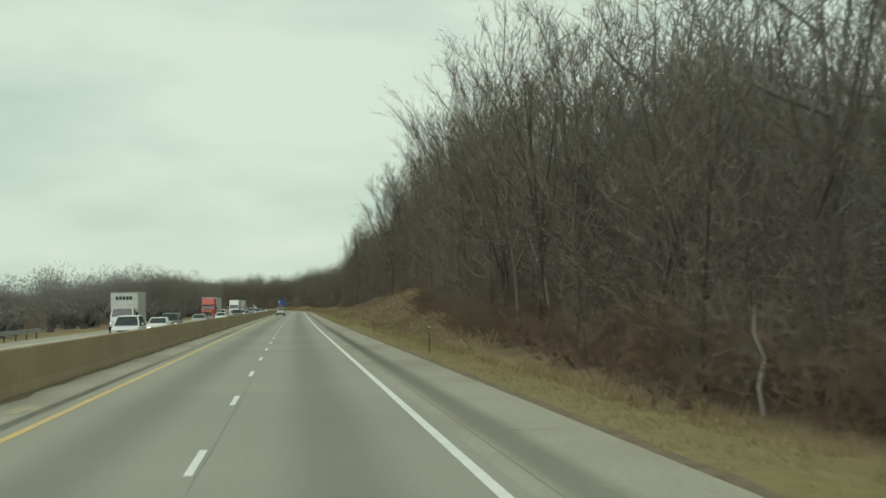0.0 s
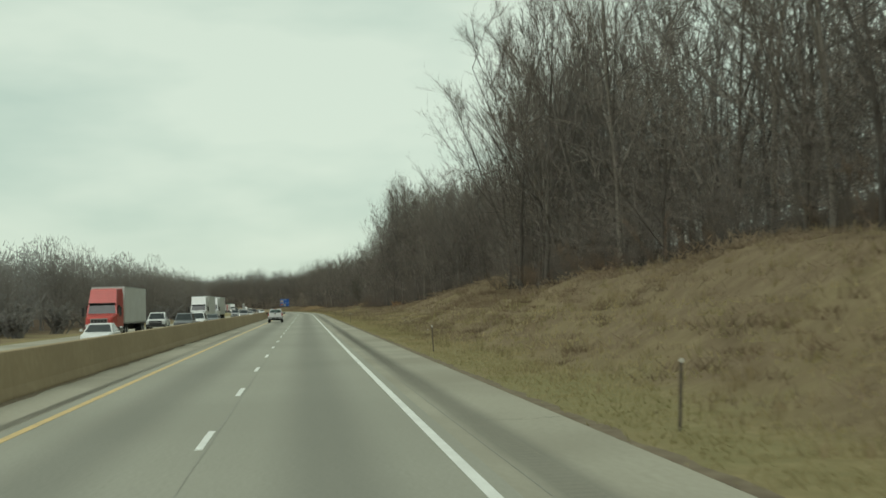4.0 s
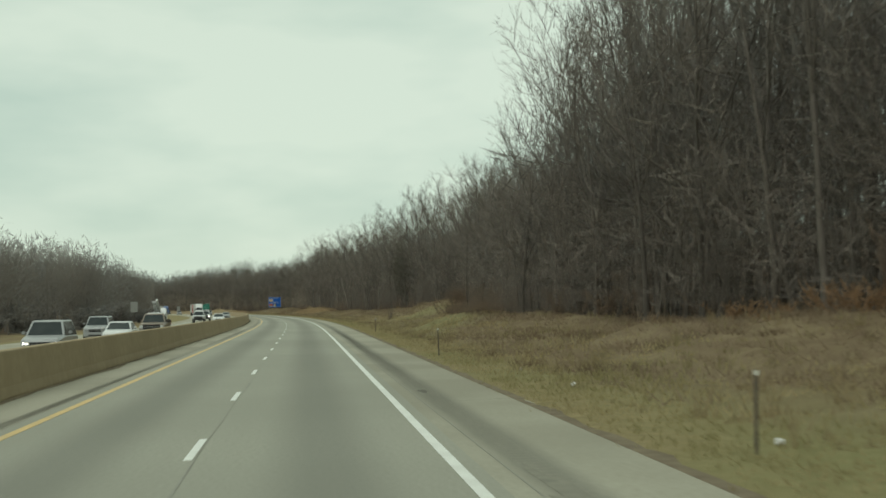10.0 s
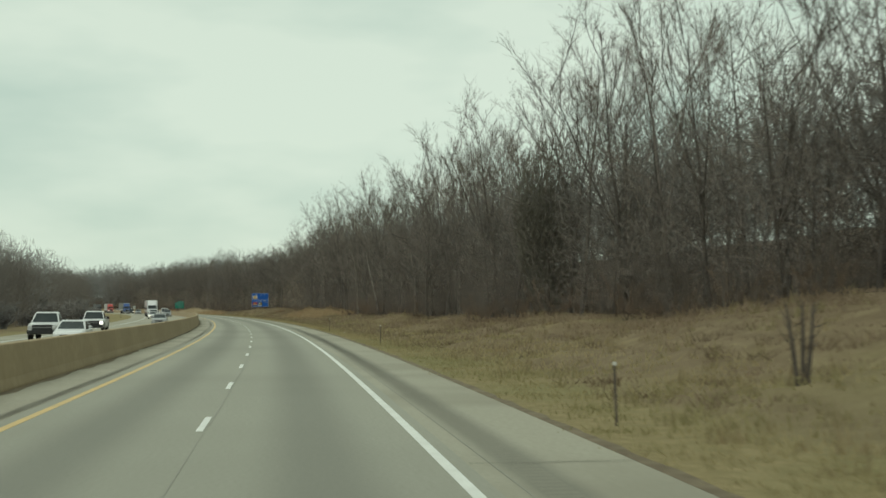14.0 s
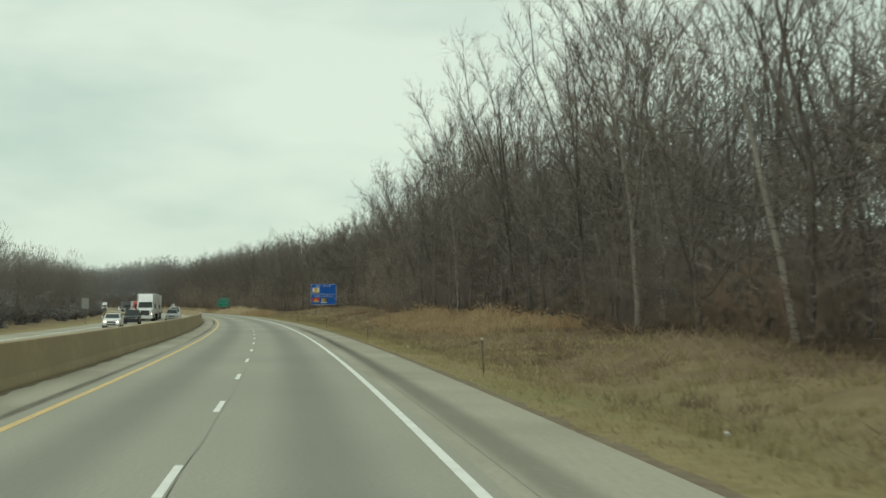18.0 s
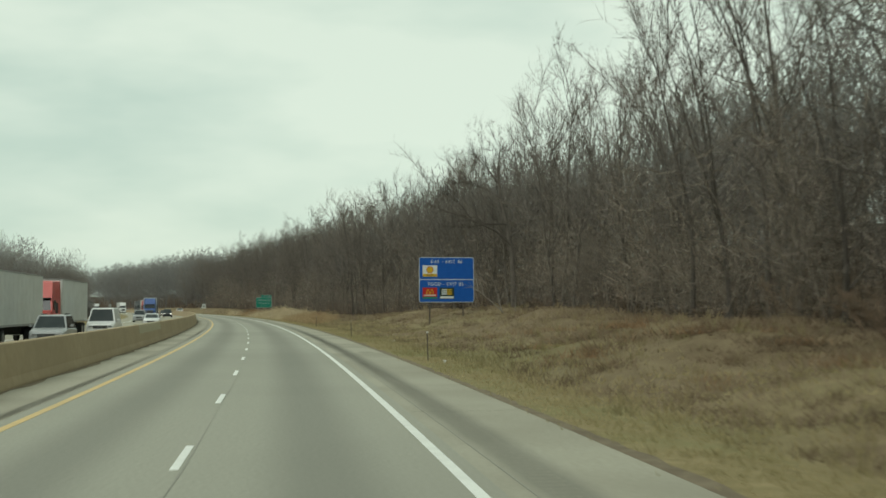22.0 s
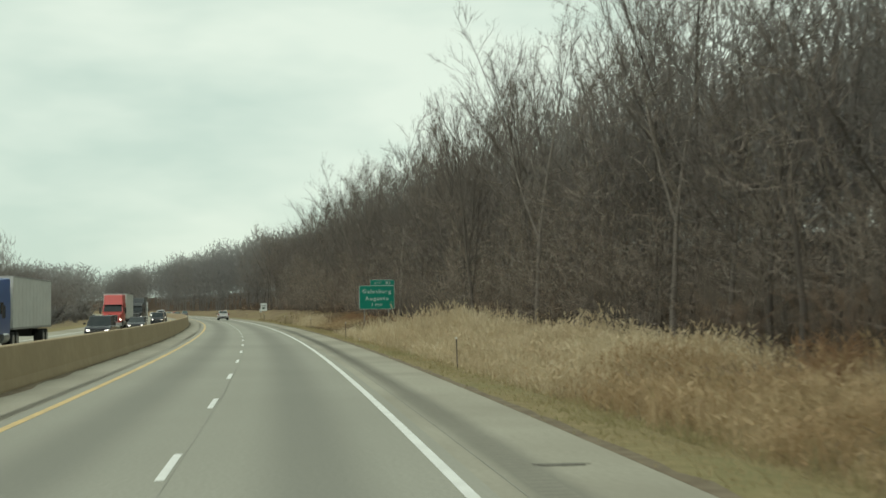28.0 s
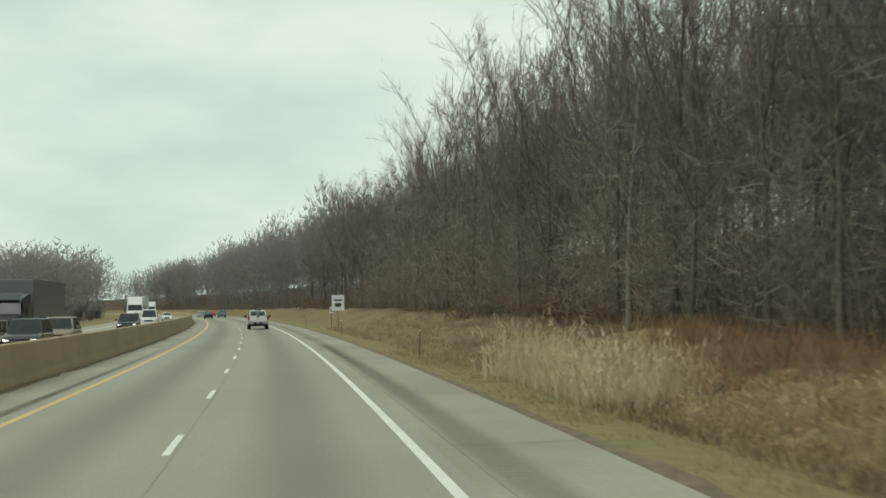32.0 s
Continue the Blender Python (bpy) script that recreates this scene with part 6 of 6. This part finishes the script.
def semi(colour, lit=True, skin=None, tall=3.9):
    t_ = thing("articulated_lorry", "%s tractor unit with a %s box trailer in an opposite lane" % (colour, "dark" if skin else "white"), "lorry", "traffic")
    cab_unit(t_, colour, lit, tall)
    for y in (5.6, 6.9):
        for sx in (1, -1):
            wheel(t_, sx * 0.95, y, 0.50, 0.55)
    tr = part("trailer", block(-1.30, 1.30, 5.1, 19.0, 1.15, 4.08, 0.03), skin or M_TRAILER, t_, "plain box trailer")
    part("lower_rail", block(-1.315, 1.315, 5.1, 19.0, 1.10, 1.22), M_STEEL, tr)
    part("upper_rail", block(-1.312, 1.312, 5.1, 19.0, 4.00, 4.06), M_STEEL, tr)
    for i in range(11):
        for sx in (1, -1):
            part("side_rib", block(sx * 1.298, sx * 1.312, 5.6 + i * 1.25, 5.64 + i * 1.25, 1.22, 4.0), skin or M_TRAILER, tr)
    for sx in (1, -1):
        part("landing_leg", block(sx * 0.75, sx * 0.9, 8.2, 8.35, 0.25, 1.15), M_TRIM, tr)
        for y in (16.2, 17.5):
            wheel(t_, sx * 0.98, y, 0.50, 0.55)
    part("bogie", block(-0.6, 0.6, 15.5, 18.2, 0.55, 1.12), M_TRIM, tr)
    return t_


def box_truck(colour="white"):
    t_ = thing("box_truck", "white medium box truck with a square cargo body", "lorry", "traffic")
    pt = PAINT[colour]
    part("hood", loft([hull_ring(0.08, 0.80, 0.62, 1.20), hull_ring(0.25, 0.95, 0.58, 1.38), hull_ring(1.25, 1.05, 0.55, 1.55)]), pt, t_)
    b4 = [(-1.02, 1.1, 0.75), (1.02, 1.1, 0.75), (1.05, 2.8, 0.75), (-1.05, 2.8, 0.75)]
    m4 = [(-1.02, 1.15, 1.52), (1.02, 1.15, 1.52), (1.05, 2.8, 1.52), (-1.05, 2.8, 1.52)]
    t4 = [(-0.92, 1.65, 2.30), (0.92, 1.65, 2.30), (0.98, 2.8, 2.30), (-0.98, 2.8, 2.30)]
    part("cab", loft([b4, m4, t4]), pt, t_)
    part("windscreen", slab(quad_on(m4[0], m4[1], t4[1], t4[0], 0.1, 0.008), 0.005), M_GLASS, t_)
    cargo = part("cargo_body", block(-1.22, 1.22, 2.95, 9.2, 0.95, 3.75, 0.04), M_TRAILER, t_)
    for i in range(5):
        part("dark_bar", block(-0.75 + i * 0.3, -0.52 + i * 0.3, 2.935, 2.952, 3.05, 3.35), M_SIGNDARK, cargo)
    part("front_rail", block(-1.23, 1.23, 2.94, 3.0, 3.66, 3.76), M_STEEL, cargo)
    part("chassis", block(-0.45, 0.45, 0.9, 9.0, 0.55, 0.95), M_TRIM, t_)
    part("front_bumper", block(-1.05, 1.05, 0.0, 0.25, 0.40, 0.66, 0.04), M_TRIM, t_)
    part("grille", block(-0.5, 0.5, 0.05, 0.12, 0.72, 1.15, 0.02), M_TRIM, t_)
    for sx in (1, -1):
        part("headlamp", block(sx * 0.62, sx * 0.9, 0.1, 0.26, 0.80, 1.02, 0.03), M_HEADLAMP, t_)
        part("mirror", block(sx * 1.2, sx * 1.38, 1.3, 1.4, 1.45, 1.95, 0.03), M_TRIM, t_)
        part("side_window", block(sx * 1.0, sx * 1.06, 1.6, 2.4, 1.58, 2.15, 0.005), M_GLASS, t_)
        wheel(t_, sx * 0.92, 1.0, 0.45, 0.28)
        wheel(t_, sx * 0.88, 7.2, 0.45, 0.5)
    return t_


def utility_truck():
    """A pickup chassis with side lockers and a folded lifting boom."""
    t_ = pickup("white", False)
    t_.name = "utility_truck"
    tagged(t_, "white utility truck with side lockers and a raised lifting boom", "utility truck")
    for sx in (1, -1):
        lock_ = part("side_locker", block(sx * 0.80, sx * 1.06, 3.15, 5.35, 0.72, 1.78, 0.03), PAINT["white"], t_)
        for y in (3.2, 3.92, 4.64):
            part("locker_door", block(sx * 1.058, sx * 1.072, y, y + 0.66, 0.80, 1.70, 0.006), M_TRAILER, lock_)
    part("pedestal", block(-0.28, 0.28, 3.75, 4.30, 0.62, 2.05, 0.05), PAINT["white"], t_)
    arm_ = Matrix.Translation((0.0, 4.0, 2.05)) @ Matrix.Rotation(radians(-24), 4, "X")
    low_ = part("boom", block(-0.15, 0.15, -2.1, 0.35, -0.14, 0.16, 0.03), PAINT["white"], t_)
    low_.matrix_basis = arm_
    part("boom_joint", drum(0.20, 0.42, 0, -2.1, 0.0, 14), M_STEEL, low_)
    part("lift_cylinder", drum(0.06, 1.5, 0, 0, 0, 10), M_CHROME, low_).matrix_basis = Matrix.Translation((0.0, -0.9, -0.24)) @ Matrix.Rotation(radians(90), 4, "Z")
    part("upper_boom", block(0.16, 0.38, -2.2, 1.1, 0.20, 0.42, 0.03), PAINT["white"], low_)
    part("bucket", block(0.42, 1.0, 0.5, 1.15, -0.30, 0.62, 0.06), PAINT["white"], low_)
    return t_


L_IN, L_OUT = -10.1, -13.8
MADE = {}
MAKERS = {"semi": semi, "pickup": pickup, "boxtruck": box_truck, "utility": utility_truck}


def park(kind, colour, s, o, lit=False, away=False, turn=0.0):
    key = (kind, colour, lit)
    m = at(s, o, 0.0, turn + (180 if away else 0))
    if key in MADE:
        return copy_thing(MADE[key], m)
    if kind in CARS:
        ob = car(kind, colour, lit)
    elif kind == "semi":
        ob = semi(colour, lit, PAINT["grey"] if colour == "black" else None, 3.2 if colour == "black" else 3.9)
    elif kind == "pickup":
        ob = pickup(colour, lit)
    else:
        ob = MAKERS[kind]()
    MADE[key] = ob
    ob.matrix_basis = m
    return ob


for kind, colour, s_, lane, lit in (
        ("minivan", "white", 92, 1, 0), ("sedan", "white", 113, 1, 1), ("suv", "grey", 124, 1, 1), ("boxtruck", "white", 119, 2, 1), ("sedan", "silver", 161, 1, 0),
        ("sedan", "white", 207, 1, 0), ("semi", "red", 233, 2, 0), ("suv", "grey", 261, 1, 0), ("pickup", "white", 271, 2, 0), ("suv", "white", 277, 1, 0),
        ("sedan", "grey", 300, 1, 0), ("semi", "white", 326, 2, 0), ("semi", "white", 352, 2, 0), ("suv", "silver", 388, 1, 1), ("sedan", "white", 412, 1, 0),
        ("suv", "silver", 428, 2, 0), ("pickup", "tan", 432, 1, 0), ("utility", "white", 467, 2, 0), ("sedan", "white", 533, 1, 0), ("pickup", "white", 548, 2, 0),
        ("pickup", "white", 577, 2, 1), ("sedan", "silver", 619, 1, 0), ("sedan", "white", 722, 2, 1), ("suv", "dark", 750, 2, 0), ("suv", "silver", 788, 1, 0),
        ("semi", "white", 783, 2, 1), ("semi", "red", 806, 2, 0), ("van", "white", 812, 1, 0), ("sedan", "white", 868, 1, 0), ("suv", "silver", 915, 2, 0), ("semi", "blue", 985, 2, 0),
        ("suv", "dark", 1010, 1, 1), ("sedan", "dark", 1049, 1, 1), ("semi", "red", 1068, 2, 1), ("suv", "dark", 1110, 1, 1), ("suv", "tan", 1121, 1, 0),
        ("semi", "black", 1124, 2, 1), ("suv", "dark", 1167, 1, 1), ("van", "white", 1202, 1, 0), ("semi", "white", 1241, 2, 0), ("sedan", "white", 1290, 1, 1),
        ("suv", "silver", 1330, 2, 1), ("semi", "white", 1390, 2, 0)):
    park(kind, colour, s_, L_IN if lane == 1 else L_OUT, bool(lit))
lead = pickup("white", False, near=True)
lead.matrix_basis = at(313.4 + 5.4, -2.35, 0.0, 180)
tagged(copy_thing(lead, at(1182, 1.75, 0.0, 180)), "white full-size pickup truck ahead in the outer lane")
for kind, colour, s_, o_ in (("sedan", "dark", 1330, -1.8), ("suv", "grey", 1352, 1.9), ("sedan", "silver", 1375, -1.8), ("sedan", "red", 1400, 1.8)):
    ob = car(kind, colour)
    ob.matrix_basis = at(s_, o_, 0.0, 180)
    tagged(ob, "%s %s ahead on the near carriageway" % (colour, "sport utility vehicle" if kind == "suv" else "saloon car"))
